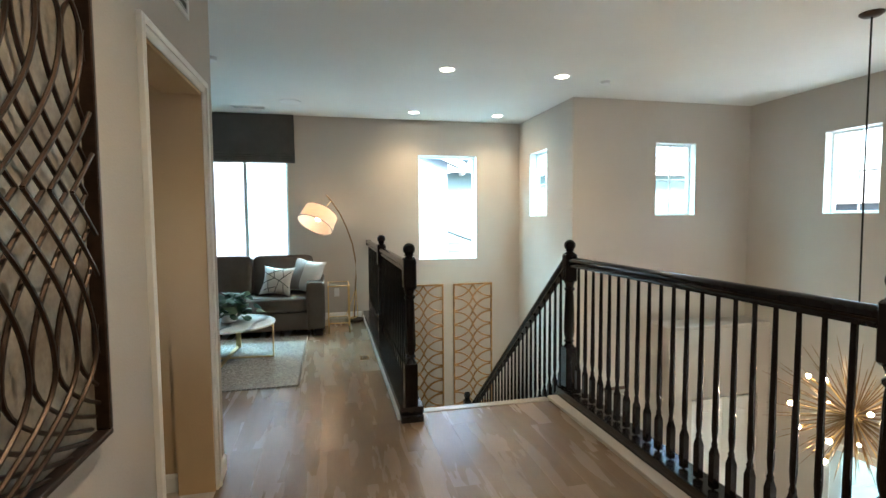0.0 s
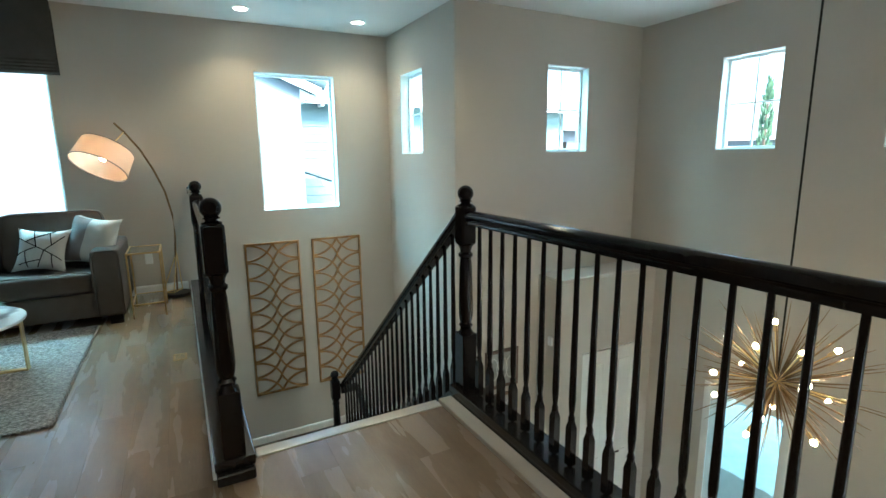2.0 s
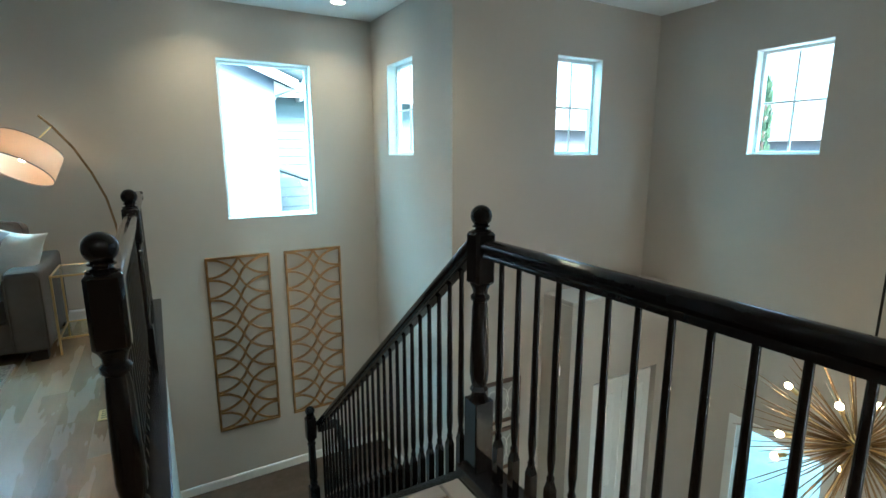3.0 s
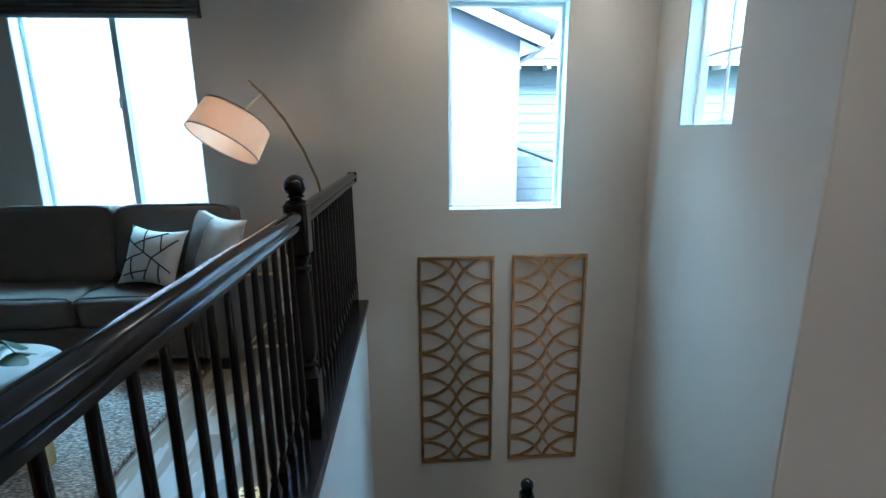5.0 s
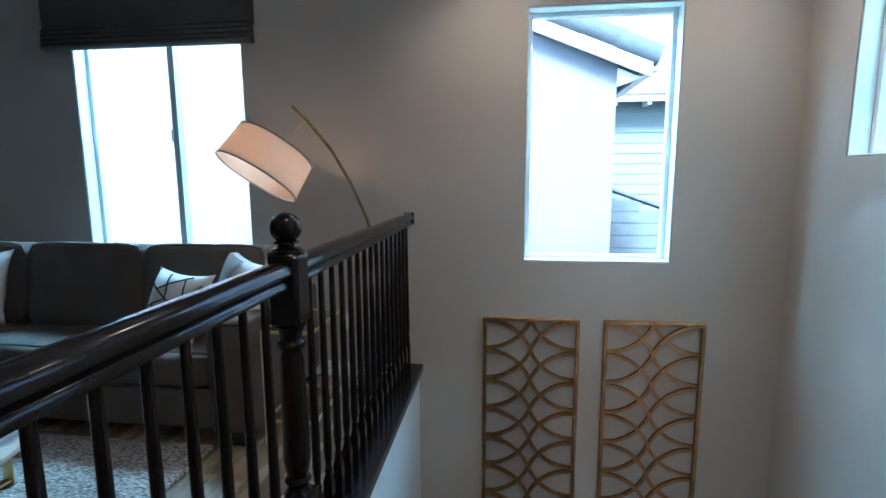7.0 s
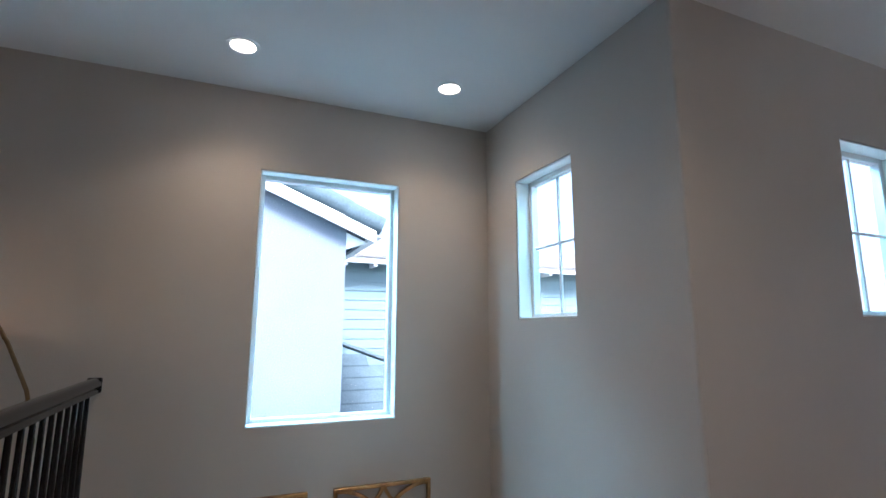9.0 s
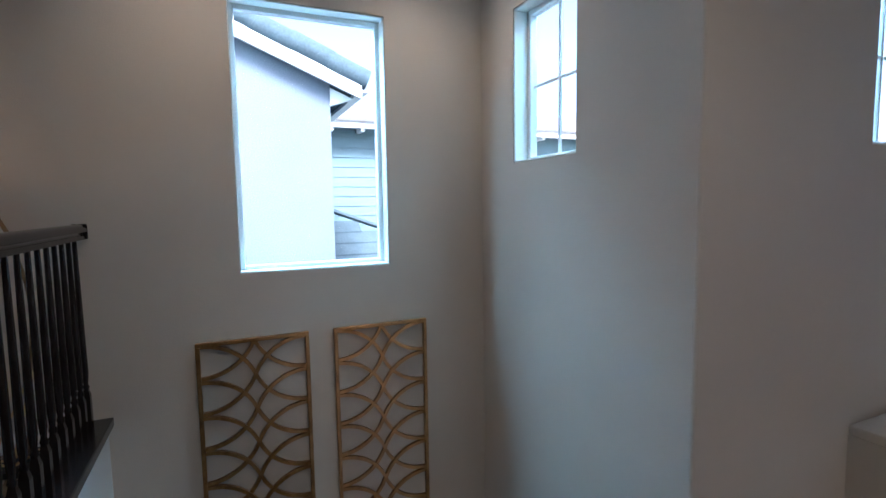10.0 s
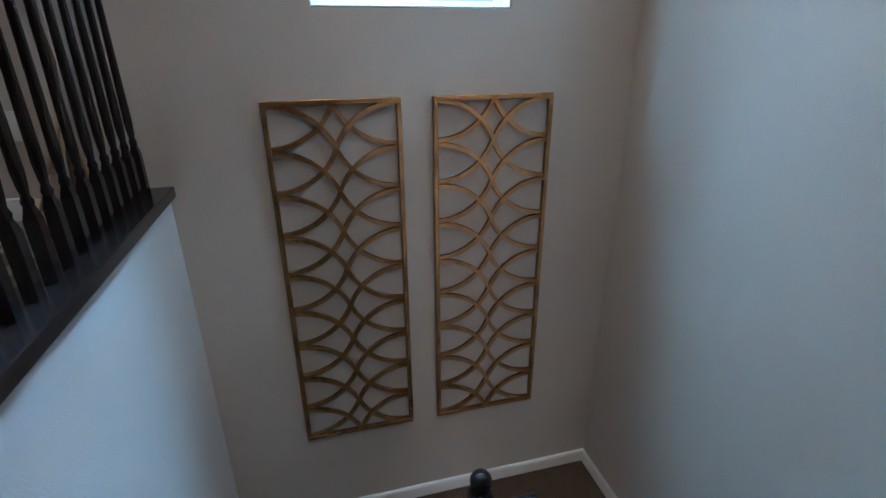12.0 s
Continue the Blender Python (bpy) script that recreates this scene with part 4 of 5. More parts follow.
panel_door("door_2", "white panelled door set in the bump-out", 'y', BY + 0.05, 2.21, 2.68, ZG, -0.84, 1)
panel_door("door_3", "white panelled door set in the bump-out", 'y', BY + 0.05, 2.685, 3.13, ZG, -0.84, 1)
panel_door("door_4", "white panelled closet door", 'x', XR - 0.03, 1.05, 1.95, ZG, -0.75, 1)
th = thing("door_5", "white painted bedroom door casing", "door casing", kind="structure")
for q in ((3.12, 3.2, ZG, -1.05), (3.93, 4.01, ZG, -1.05), (3.2, 3.93, -1.13, -1.05)):
    part("casing", box(XR - 0.016, XR - 0.001, *q, 0.003), TRIM, th)
th = thing("door_6", "white painted closet door casing", "door casing", kind="structure")
for q in ((0.96, 1.045, ZG, -0.66), (1.955, 2.04, ZG, -0.66), (1.045, 1.955, -0.745, -0.66)):
    part("casing", box(XR - 0.045, XR - 0.001, *q, 0.003), TRIM, th)

bed = thing("bed", "made bed with pale rumpled blanket in the bedroom", "bed", (5.0, 4.4, ZG))
part("base", box(-0.9, 1.1, -0.8, 0.8, 0.08, 0.35, 0.02), SOFA, bed)
b_ = cushion(2.0, 1.62, 0.3, 10, 8.0)
bmesh.ops.translate(b_, vec=(0.1, 0, 0.35), verts=b_.verts)
part("mattress", b_, BEDDING, bed, smooth=True)
bm = bmesh.new()
N = 24
grid = [[bm.verts.new((-1.0 + 1.5 * i / N, -0.95 + 1.9 * j / N, 0)) for j in range(N + 1)] for i in range(N + 1)]
for i in range(N + 1):
    for j in range(N + 1):
        v = grid[i][j]
        over = max(0, abs(v.co.y) - 0.8) * 3.0 + max(0, -0.9 - v.co.x) * 3.5
        v.co.z = 0.67 - over + 0.02 * noise.noise((v.co.x * 4, v.co.y * 9, 0))
for i in range(N):
    for j in range(N):
        bm.faces.new((grid[i][j], grid[i + 1][j], grid[i + 1][j + 1], grid[i][j + 1]))
part("blanket", bm, BEDDING, bed, smooth=True)


# ---------- wall panels over the landing ----------
def wall_panel(x0, x1, label):
    p = thing("wall_panel", label, "wall decor", group="gold lattice panels")
    z0, z1, y = -1.42, 0.443, YB - 0.014
    fw = 0.023
    for q in ((x0, x1, z0, z0 + fw), (x0, x1, z1 - fw, z1), (x0, x0 + fw, z0 + fw, z1 - fw), (x1 - fw, x1, z0 + fw, z1 - fw)):
        part("frame_bar", box(q[0], q[1], y - 0.014, y + 0.012, q[2], q[3], 0.003), GOLD, p)
    n = 9
    d = (z1 - z0 - fw) / n
    xc = (x0 + x1) / 2
    half = (x1 - x0) / 2 - fw
    sec = flat_section(0.021, 0.019)

    drop = d - 0.012
    rad = (half * half + drop * drop) / (2 * drop)

    def arc(side, sgn):
        """A circular arc, level at the frame and falling (or rising) one bay to the middle."""
        pts = []
        for i in range(15):
            u = i / 14
            pts.append((side * half * (1 - u), 0, sgn * (rad - math.sqrt(rad * rad - (u * half) ** 2))))
        return mesh_of("arc", sweep(pts, sec, up=(0, 1, 0)), GOLD)
    meshes = {(s, g): arc(s, g) for s in (-1, 1) for g in (-1, 1)}
    for k in range(n + 1):
        z = z0 + fw / 2 + k * d
        for s in (-1, 1):
            for g in (-1, 1):
                if (k == 0 and g < 0) or (k == n and g > 0):
                    continue
                share("arc", meshes[s, g], p, pose(xc, y + (0.003 if g > 0 else -0.003), z + (0.010 * g)))
    return p


wall_panel(-1.023, -0.409, "aged gold metal lattice wall panel of arcs")
wall_panel(-0.26, 0.351, "aged gold metal lattice wall panel of arcs")

# ---------- metal art on the hall wall ----------
ma = thing("metal_wall_art", "dark bronze wire wall art of crossing curves over silver leaf", "wall art")
A0, A1, AZ0, AZ1 = -0.15, 1.182, 0.857, 2.115
AX = XL
part("backing", box(AX + 0.001, AX + 0.006, A0 + 0.01, A1 - 0.01, AZ0 + 0.01, AZ1 - 0.01), LEAFPANEL, ma)
for q in ((A0, A1, AZ0, AZ0 + 0.016), (A0, A1, AZ1 - 0.016, AZ1), (A0, A0 + 0.016, AZ0 + 0.016, AZ1 - 0.016), (A1 - 0.016, A1, AZ0 + 0.016, AZ1 - 0.016)):
    part("frame_bar", box(AX + 0.001, AX + 0.04, q[0], q[1], q[2], q[3], 0.003), BRONZE, ma)
zc = (AZ0 + AZ1) / 2
hh = (AZ1 - AZ0) / 2 - 0.016
ww = A1 - A0 - 0.032
def ogee(f):
    """How far a wire has swung sideways at the share f of the half height."""
    return 0.27 * math.sin(math.pi / 2 * f / 0.62) if f < 0.62 else 0.27 - 0.42 * ((f - 0.62) / 0.38) ** 2


for g in (-1, 1):
    for s in (-1, 1):
        for k in range(-4, 18):
            y0 = A1 - 0.04 - 0.095 * k
            pts = []
            for i in range(25):
                f = i / 24
                y = y0 + s * ogee(f)
                if A0 + 0.018 < y < A1 - 0.014:
                    pts.append((AX + 0.026 + 0.006 * s, y, zc + g * hh * f))
                elif pts:
                    break
            if len(pts) > 2:
                part("wire", sweep(pts, round_section(0.0055, 6), up=(1, 0, 0)), BRONZE, ma, smooth=True)

# ---------- sitting room ----------
bl2 = thing("roman_blind", "dark charcoal fabric roman blind folded above the window", "blind")
X0, X1 = -3.93, -2.49
part("upper_fabric", box(X0, X1, YB - 0.075, YB - 0.06, 2.31, ZC - 0.006, 0.003), BLIND, bl2)
part("headrail", box(X0 + 0.005, X1 - 0.005, YB - 0.06, YB - 0.001, ZC - 0.07, ZC - 0.007), BLIND, bl2)
part("side_return", box(X0, X0 + 0.012, YB - 0.06, YB - 0.001, 2.31, ZC - 0.072), BLIND, bl2)
part("side_return", box(X1 - 0.012, X1, YB - 0.06, YB - 0.001, 2.31, ZC - 0.072), BLIND, bl2)
for k in range(4):
    z = 2.315 - 0.03 * k
    bm = sweep([(X0 - 0.004, YB - 0.055, z - 0.02), (X1 + 0.004, YB - 0.055, z - 0.02)], [(0.032 * math.cos(a) * (1 + 0.1 * k), 0.022 * math.sin(a)) for a in [math.pi * 2 * i / 12 for i in range(12)]])
    part("fold", bm, BLIND, bl2, smooth=True)

rug = thing("area_rug", "grey and cream woven wool area rug", "rug", (-3.70, 4.95, 0))
bm = bmesh.new()
nx, ny = 90, 60
rw, rd = 2.72, 1.84
gv = [[bm.verts.new((-rw / 2 + rw * i / nx, -rd / 2 + rd * j / ny, 0.013 + 0.004 * noise.noise((i * 0.9, j * 0.9, 0)))) for j in range(ny + 1)] for i in range(nx + 1)]
for i in range(nx):
    for j in range(ny):
        bm.faces.new((gv[i][j], gv[i + 1][j], gv[i + 1][j + 1], gv[i][j + 1]))
part("woven_face", bm, RUG, rug, smooth=True)
part("backing", box(-rw / 2, rw / 2, -rd / 2, rd / 2, 0.001, 0.011), RUGBASE, rug)
knot = mesh_of("edge_knot", lathe([(0.004, 0.0), (0.011, 0.004), (0.012, 0.01), (0.006, 0.017)], 7), RUG, True)
for k in range(58):
    share("edge_knot", knot, rug, pose(rw / 2 + 0.004 * (k % 2), -rd / 2 + 0.016 + k * 0.0315, 0.001))
for k in range(60):
    share("edge_knot", knot, rug, pose(rw / 2 - 0.016 - k * 0.04, -rd / 2 - 0.004 * (k % 2), 0.001))

sofa = thing("sectional_sofa", "dark charcoal fabric sectional sofa with loose back cushions", "sofa", (0, -0.06, 0))


def soft(name, x0, x1, y0, y1, z0, z1, label="", p=6.0, rx=0.0, rz=0.0, mat_=None):
    bm = cushion(x1 - x0, y1 - y0, z1 - z0, 12, p)
    ob = part(name, bm, mat_ or SOFA, sofa, label, smooth=True)
    ob.matrix_basis = pose((x0 + x1) / 2, (y0 + y1) / 2, z0, rx, 0, rz)
    if p >= 9:
        sx, sy, sz = x1 - x0, y1 - y0, z1 - z0
        loop = []
        for k in range(48):
            a = 2 * math.pi * k / 48
            c, d = math.cos(a), math.sin(a)
            r = 0.985 * (abs(c) ** p + abs(d) ** p) ** (-1 / p)
            loop.append((c * r * sx / 2, -0.86 * sy / 2, (d * r + 1) * sz / 2))
        part("piping", sweep(loop, round_section(0.006, 6), up=(0, 1, 0), closed=True), SOFA, ob)
    return ob


part("base", box(-4.80, -2.33, 5.97, 6.85, 0.07, 0.29, 0.02, 2), SOFA, sofa)
part("base", box(-4.80, -3.83, 3.75, 5.968, 0.07, 0.29, 0.02, 2), SOFA, sofa)
part("back_frame", box(-4.80, -2.34, 6.62, 6.86, 0.292, 0.80, 0.03, 2), SOFA, sofa)
part("side_back_frame", box(-4.81, -4.62, 3.75, 6.618, 0.292, 0.80, 0.03, 2), SOFA, sofa)
bm = box(-2.335, -2.125, 5.94, 6.86, 0.07, 0.655, 0.035, 3)
part("arm", bm, SOFA, sofa, smooth=True)
part("arm_piping", sweep([(-2.33, 5.937, 0.08), (-2.33, 5.937, 0.60), (-2.30, 5.937, 0.645), (-2.16, 5.937, 0.645), (-2.13, 5.937, 0.60), (-2.13, 5.937, 0.08)], round_section(0.006, 6), up=(0, 1, 0)), SOFA, sofa)
for x0, x1 in ((-3.07, -2.34), (-3.80, -3.075)):
    soft("seat_cushion", x0, x1, 5.95, 6.64, 0.285, 0.47, p=9.0)
soft("seat_cushion", -4.60, -3.815, 5.2, 6.62, 0.285, 0.47, p=9.0)
soft("seat_cushion", -4.60, -3.815, 3.76, 5.195, 0.285, 0.47, p=9.0)
for x0, x1, rz in ((-3.005, -2.26, 1.0), (-3.79, -3.015, -1.0), (-4.58, -3.80, 0.0)):
    soft("back_cushion", x0, x1, 6.34, 6.60, 0.44, 0.95, p=10.0, rx=-8.0, rz=rz)
soft("back_cushion", -4.62, -4.38, 4.9, 6.3, 0.44, 0.92, p=5.0)
soft("back_cushion", -4.62, -4.38, 3.76, 4.88, 0.44, 0.92, p=5.0)
for x, y in ((-2.2, 5.99), (-2.2, 6.8), (-3.9, 3.82), (-4.73, 3.82), (-4.73, 6.8)):
    part("leg", box(x - 0.05, x + 0.05, y - 0.04, y + 0.04, 0.0, 0.072, 0.004), DARKMETAL, sofa)


def pillow(label, x, y, z, s, t, rx, rz, material, spin=0.0):
    p = thing("throw_pillow", label, "pillow", (x, y, z), group="throw pillows")
    p.matrix_basis = pose(x, y, z, rx, 0, rz) @ pose(0, 0, 0.02, 0, spin, 0)
    part("cover", pillow_mesh(s, t), material, p, smooth=True)
    return p


def on_pillow(u, v, s, t):
    h = t / 2 * ((1 - min(1, abs(u)) ** 2.6) * (1 - min(1, abs(v)) ** 2.6)) ** 0.55
    k = 1 - 0.16 * (1 - abs(u) ** 2) * abs(v) ** 3
    q = 1 - 0.16 * (1 - abs(v) ** 2) * abs(u) ** 3
    crease = 0.008 * noise.noise((u * 2.4 + t * 40, v * 2.4, 1.0))
    return (u * s / 2 * q, -h - crease * (h > 0.01) - 0.007, (v * k + 1) * s / 2)


p1 = pillow("white throw pillow with black crossing lines", -2.725, 6.08, 0.462, 0.39, 0.14, -26, -8, WHITEFAB, 5.0)
LINES = [((-0.9, 0.5), (0.2, -0.1)), ((0.2, -0.1), (0.9, 0.6)), ((-0.3, 0.9), (-0.1, 0.05)), ((-0.9, -0.3), (-0.1, 0.05)), ((0.2, -0.1), (0.0, -0.9)), ((0.2, -0.1), (0.9, -0.5)),
         ((-0.5, 0.3), (0.5, 0.85)), ((0.45, 0.15), (0.3, 0.75)), ((-0.5, -0.15), (-0.35, -0.9)), ((0.1, -0.5), (-0.7, -0.75)), ((0.5, -0.3), (0.55, -0.9))]
for (a, b), (c, d) in LINES:
    part("printed_line", sweep([on_pillow(a + (c - a) * i / 6, b + (d - b) * i / 6, 0.39, 0.13) for i in range(7)], flat_section(0.0075, 0.004), up=(0, 1, 0)), INK, p1, "black printed line")
p2 = pillow("white throw pillow with taupe band", -2.40, 6.18, 0.46, 0.46, 0.17, -17, -30, WHITEFAB, 8.0)
bm = bmesh.new()
rows_ = [[bm.verts.new(on_pillow(-0.9 + 0.8 * i / 6 + 0.1 * (j / 12 - 0.5), -0.93 + 1.86 * j / 12, 0.46, 0.17)) for j in range(13)] for i in range(7)]
for i in range(6):
    for j in range(12):
        bm.faces.new((rows_[i][j], rows_[i + 1][j], rows_[i + 1][j + 1], rows_[i][j + 1]))
part("band", bm, TAUPEFAB, p2, "taupe band", smooth=True)
p3 = pillow("white throw pillow with embroidered letters", -4.06, 6.16, 0.465, 0.46, 0.15, -18, 12, WHITEFAB)
tx = bpy.data.curves.new("word", 'FONT')
tx.body, tx.size, tx.extrude, tx.bevel_depth, tx.align_x = "lax", 0.13, 0.004, 0.003, 'CENTER'
tob = bpy.data.objects.new("word", tx)
wme = bpy.data.meshes.new_from_object(tob)
bpy.data.objects.remove(tob)
wme.transform(pose(0.06, -0.084, 0.2, 90, 0, 0))
wme.materials.clear()
wme.materials.append(WHITEFAB)
wo = new("embroidered_word", wme)
wo.parent = p3
tagged(wo, "raised pale embroidered letters")

# ---------- coffee table and plant ----------
TX, TY = -3.072, 5.03
ct = thing("coffee_table", "round white marble coffee table with brass crossed base", "coffee table", (TX, TY, 0.013))
part("marble_top", lathe([(0.44, 0.345), (0.46, 0.349), (0.462, 0.36), (0.458, 0.368), (0.45, 0.37)], 56), MARBLE, ct, "veined white marble top", smooth=True)
for a in (-3, 87):
    m = Matrix.Rotation(radians(a), 4, 'Z')
    dz = 0.012 * (a > 0)
    for name, q in (("leg", (-0.445, -0.435, -0.026, 0.026, 0.0, 0.344)), ("leg", (0.435, 0.445, -0.026, 0.026, 0.0, 0.344)), ("stretcher", (-0.435, 0.435, -0.02, 0.02, dz, dz + 0.011)), ("top_bar", (-0.435, 0.435, -0.02, 0.02, 0.32 + dz, 0.331 + dz))):
        bm = box(*q, 0.002)
        bmesh.ops.transform(bm, matrix=m, verts=bm.verts)
        part(name, bm, BRASS, ct)

pl = thing("potted_plant", "trailing round-leaf plant in a white ceramic pot", "plant", (-3.06, 5.05, 0.384))
part("pot", lathe([(0.055, 0.0), (0.07, 0.01), (0.078, 0.07), (0.074, 0.13), (0.068, 0.135), (0.06, 0.12)], 24), POT, pl, smooth=True)
rnd = random.Random(11)
bm = bmesh.new()
c = bm.verts.new((0.05, 0, 0.008))
ring = [bm.verts.new((0.05 + 0.05 * math.cos(a), 0.041 * math.sin(a), 0.008 * math.cos(2 * a) - 0.004)) for a in [6.283 * k / 10 for k in range(10)]]
for k in range(10):
    bm.faces.new((c, ring[k], ring[(k + 1) % 10]))
leaf = mesh_of("leaf", bm, LEAF, True)
for k in range(15):
    a = k * 2.4 + rnd.uniform(-0.3, 0.3)
    reach = rnd.uniform(0.06, 0.14) if k else 0.26
    hgt = rnd.uniform(0.08, 0.2)
    pts = []
    for i in range(8):
        f = i / 7
        r = 0.03 + reach * f
        z = 0.12 + hgt * math.sin(f * 2.2) * 1.2 - 0.16 * f * f
        pts.append(Vector((r * math.cos(a + 0.3 * f), r * math.sin(a + 0.3 * f), max(0.012, z))))
    st = part("stem", sweep(pts, round_section(0.0022, 5)), LEAF, pl)
    for i in range(2, 8):
        for s in (-1, 1):
            if rnd.random() < 0.42:
                continue
            m = Matrix.Translation(pts[i]) @ Matrix.Rotation(a + s * 1.1 + rnd.uniform(-0.4, 0.4), 4, 'Z') @ Matrix.Rotation(rnd.uniform(-0.5, 0.9), 4, 'Y') @ Matrix.Rotation(rnd.uniform(-0.6, 0.6), 4, 'X') @ Matrix.Scale(rnd.uniform(0.85, 1.25), 4)
            share("leaf", leaf, st, m)

# ---------- side table ----------
sx0, sx1, sy0, sy1, sz = -2.085, -1.815, 5.925, 6.36, 0.60
stb = thing("side_table", "slim brass side table with glass top and shelf", "side table")
w = 0.014
for x in (sx0, sx1 - w):
    for y in (sy0, sy1 - w):
        part("leg", box(x, x + w, y, y + w, 0.0, sz, 0.002), BRASS, stb)
for z in (sz - 0.016, 0.12):
    for y in (sy0, sy1 - w):
        part("rail", box(sx0 + w, sx1 - w, y, y + w, z, z + w, 0.002), BRASS, stb)
    for x in (sx0, sx1 - w):
        part("rail", box(x, x + w, sy0 + w, sy1 - w, z, z + w, 0.002), BRASS, stb)
    g_ = part("glass_shelf", box(sx0 + w, sx1 - w, sy0 + w, sy1 - w, z + 0.004, z + 0.010), TABLEGLASS, stb, "clear glass shelf")
    g_.visible_shadow = False

# ---------- floor lamp ----------
fl = thing("floor_lamp", "lit arched brass floor lamp with tilted linen drum shade", "floor lamp", (-1.73, 6.66, 0))
part("base", lathe([(0.13, 0.0), (0.135, 0.006), (0.13, 0.03), (0.02, 0.036)], 28), DARKMETAL, fl, "dark round base", smooth=True)
ARC = [(0.0, 0.0, 0.03), (0.01, 0.03, 0.3), (0.035, 0.06, 0.62), (0.03, 0.06, 0.85), (-0.01, 0.03, 1.08), (-0.085, -0.03, 1.3), (-0.175, -0.11, 1.5), (-0.284, -0.19, 1.664), (-0.35, -0.243, 1.739)]
part("pole", sweep(ARC, round_section(0.0095, 8)), BRASSDARK, fl, smooth=True)
tri = [(-0.13, -0.04, 0.05), (0.05, 0.05, 0.05), (-0.03, -0.10, 0.05), (0.03, 0.05, 0.45)]
for i, j in ((0, 1), (1, 2), (2, 0), (0, 3), (2, 3), (1, 3)):
    part("brace", sweep([tri[i], tri[j]], round_section(0.006, 6), up=(0.3, 0.5, 0.2)), BRASS, fl)
SC = Vector((-0.454, -0.365, 1.428))
TILTM = Matrix.Translation(SC) @ Matrix.Rotation(radians(-27), 4, 'X') @ Matrix.Rotation(radians(24), 4, 'Y')
part("arm", sweep([(-0.284, -0.19, 1.664), tuple(TILTM @ Vector((0, 0, 0.09)))], round_section(0.006, 8), up=(0, 1, 0.2)), BRASS, fl)
bm = bmesh.new()
n = 40
for r0, r1 in ((0.232, 0.215),):
    a = [bm.verts.new((r0 * math.cos(6.28319 * k / n), r0 * math.sin(6.28319 * k / n), -0.1)) for k in range(n)]
    b = [bm.verts.new((r1 * math.cos(6.28319 * k / n), r1 * math.sin(6.28319 * k / n), 0.1)) for k in range(n)]
    for k in range(n):
        bm.faces.new((a[k], a[(k + 1) % n], b[(k + 1) % n], b[k]))
bmesh.ops.solidify(bm, geom=bm.faces[:], thickness=0.002)
shade = part("shade", bm, LINEN, fl, "tilted cream linen drum shade", smooth=True)
shade.matrix_basis = TILTM
for r, z in ((0.233, -0.1), (0.216, 0.1)):
    tr = part("shade_trim", sweep([(r * math.cos(6.28319 * k / 40), r * math.sin(6.28319 * k / 40), z) for k in range(40)], flat_section(0.004, 0.009), closed=True), TAUPEFAB, shade)
for k in range(3):
    part("spider_arm", sweep([(0, 0, 0.08), (0.21 * math.cos(2.094 * k), 0.21 * math.sin(2.094 * k), 0.09)], round_section(0.003, 5)), BRASS, shade)
bm = bmesh.new()
bmesh.ops.create_uvsphere(bm, u_segments=14, v_segments=10, radius=0.032, matrix=Matrix.Translation((0, 0, 0.0)))
part("bulb", bm, LAMPGLOW, shade, "glowing bulb", smooth=True)
part("socket", lathe([(0.014, 0.03), (0.014, 0.09)], 10), BRASS, shade)

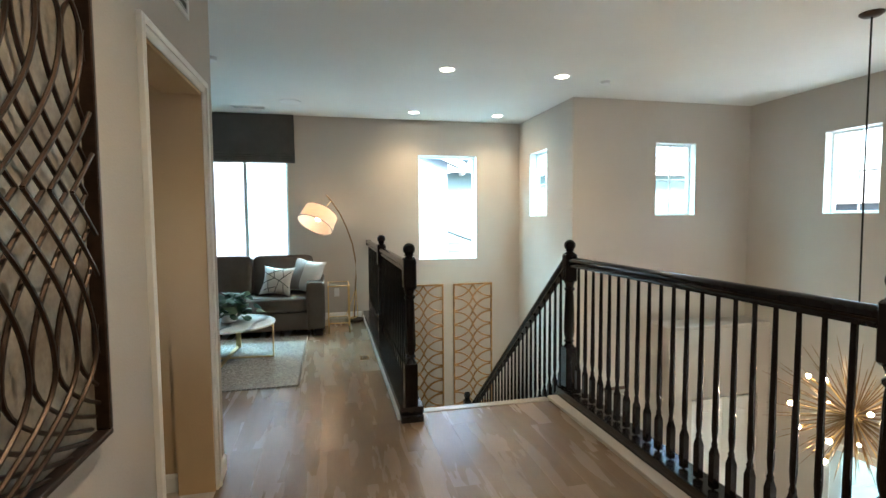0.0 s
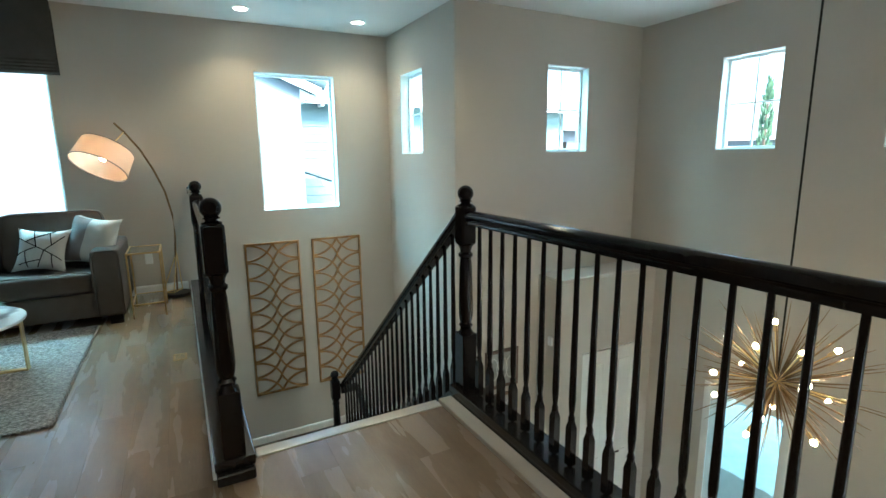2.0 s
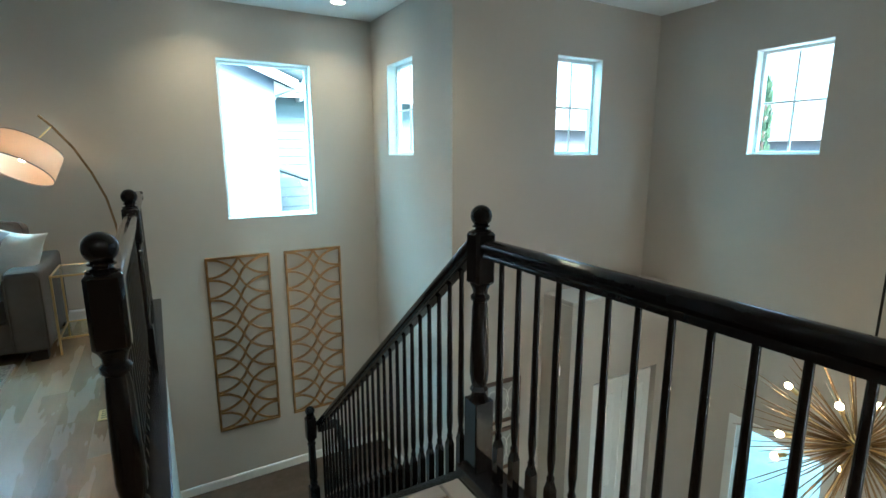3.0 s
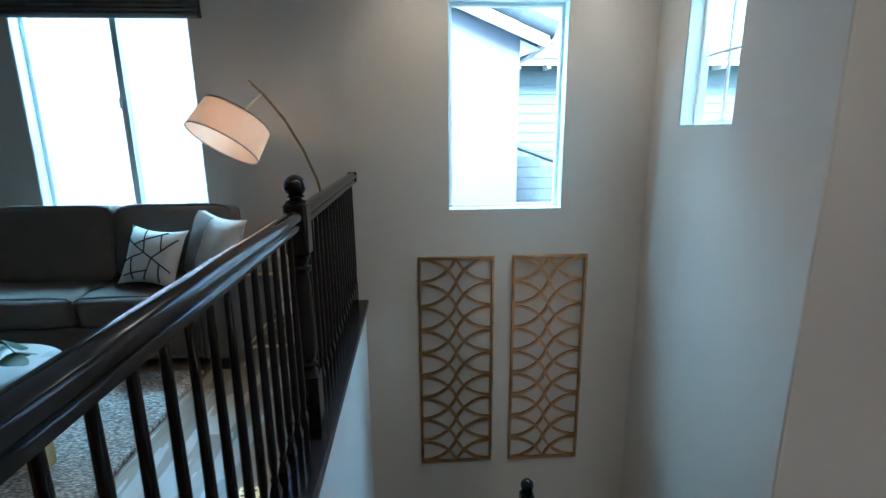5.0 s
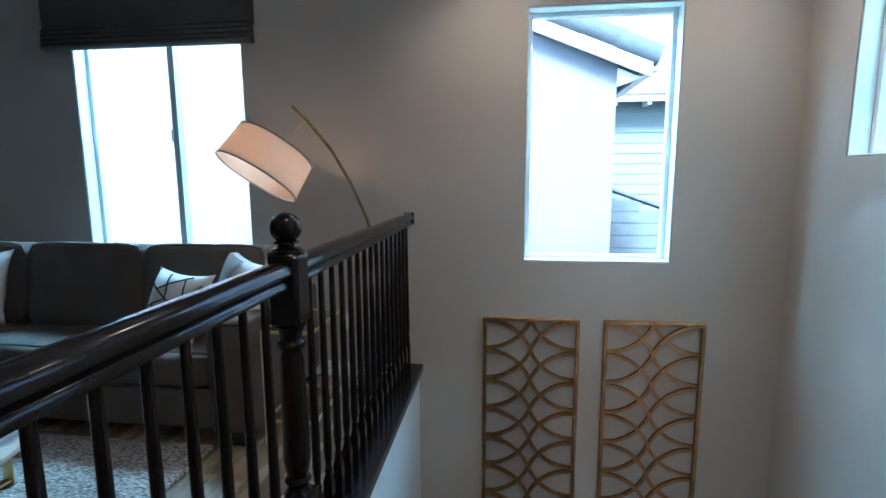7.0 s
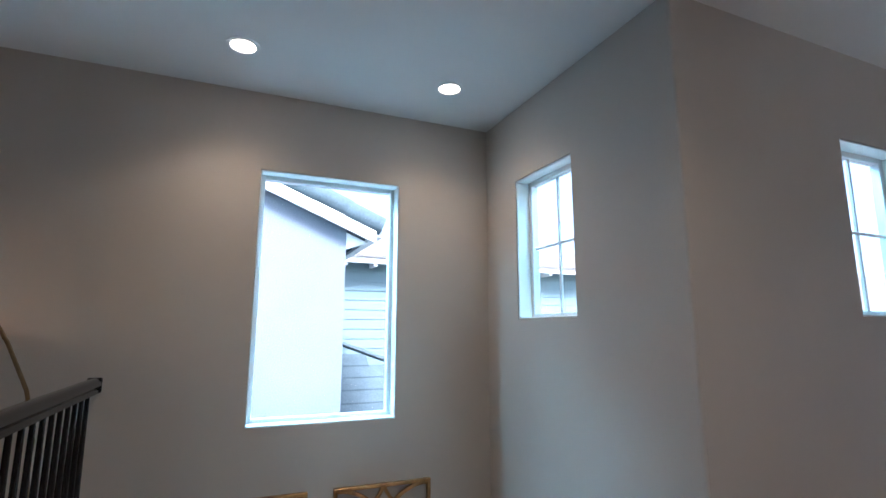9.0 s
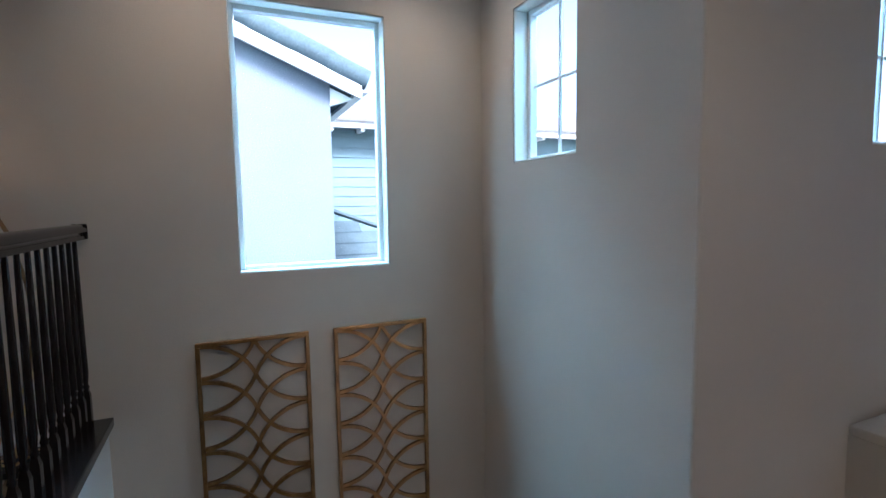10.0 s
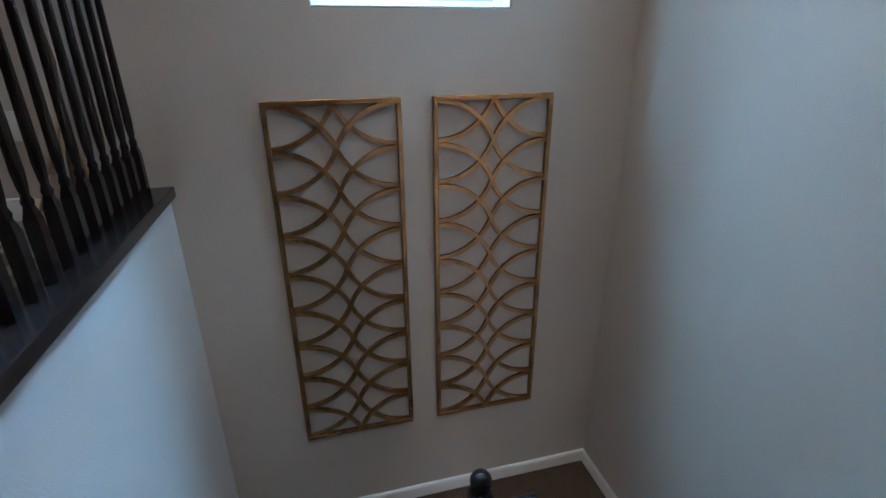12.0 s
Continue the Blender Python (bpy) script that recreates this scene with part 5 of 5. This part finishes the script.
# ---------- small fittings ----------
ot = thing("power_outlet", "white double power outlet on the wall", "outlet", (-1.963, YB, 0.38))
part("plate", box(-0.036, 0.036, -0.006, -0.001, -0.058, 0.058, 0.002), WHITEPL, ot)
for z in (-0.025, 0.025):
    part("socket", box(-0.016, 0.016, -0.009, -0.006, z - 0.014, z + 0.014, 0.003), WHITEPL, ot)
fv = thing("floor_register", "small brass floor register set in the planks", "floor vent", (-1.723, 4.755, 0))
part("plate", box(-0.045, 0.045, -0.065, 0.065, 0.001, 0.006, 0.002), BRASS, fv)
for k in range(4):
    part("slot", box(-0.03, 0.03, -0.045 + 0.027 * k, -0.037 + 0.027 * k, 0.006, 0.0075), DARKMETAL, fv)
ws = thing("wall_sensor", "small white wall sensor in the great room", "sensor", (BX, 4.9, -0.62))
part("body", box(-0.03, -0.001, -0.03, 0.03, -0.05, 0.05, 0.008, 2), WHITEPL, ws)

# ---------- floor planks ----------
PW = (-1.607 - XL) / 6
PL = 1.22
REGIONS = [(XL, -1.607, YR, YB), (-1.607, -0.404, YR, YSTEP - 0.062), (XW, XL, 2.67, YB)]
rnd = random.Random(3)
cache = {}
for rx0, rx1, ry0, ry1 in REGIONS:
    i0 = math.floor((rx0 - XL) / PW + 1e-6)
    i1 = math.ceil((rx1 - XL) / PW - 1e-6)
    for i in range(i0, i1):
        a, b = max(rx0, XL + i * PW), min(rx1, XL + (i + 1) * PW)
        y = YR - PL * ((i * 0.37) % 1.0)
        while y < ry1:
            c, d = max(ry0, y), min(ry1, y + PL)
            y += PL
            if d - c < 0.03 or b - a < 0.01:
                continue
            key = (round(b - a, 4), round(d - c, 4))
            if key not in cache:
                w_, l_ = b - a, d - c
                bm = bmesh.new()
                e = 0.00006
                q = [(e, e), (w_ - e, e), (w_ - e, l_ - e), (e, l_ - e)]
                k_ = 0.00025
                t_ = [(x + (k_ if x < w_ / 2 else -k_), yy + (k_ if yy < l_ / 2 else -k_)) for x, yy in q]
                lo = [bm.verts.new((x, yy, -0.011)) for x, yy in q]
                mi = [bm.verts.new((x, yy, -0.0006)) for x, yy in q]
                hi = [bm.verts.new((x, yy, 0.0)) for x, yy in t_]
                for s_, r_ in ((lo, mi), (mi, hi)):
                    for n_ in range(4):
                        bm.faces.new((s_[n_], s_[(n_ + 1) % 4], r_[(n_ + 1) % 4], r_[n_]))
                bm.faces.new(hi)
                cache[key] = mesh_of("plank", bm, PLANK)
            share("plank", cache[key], floor, pose(a, c, 0.0))
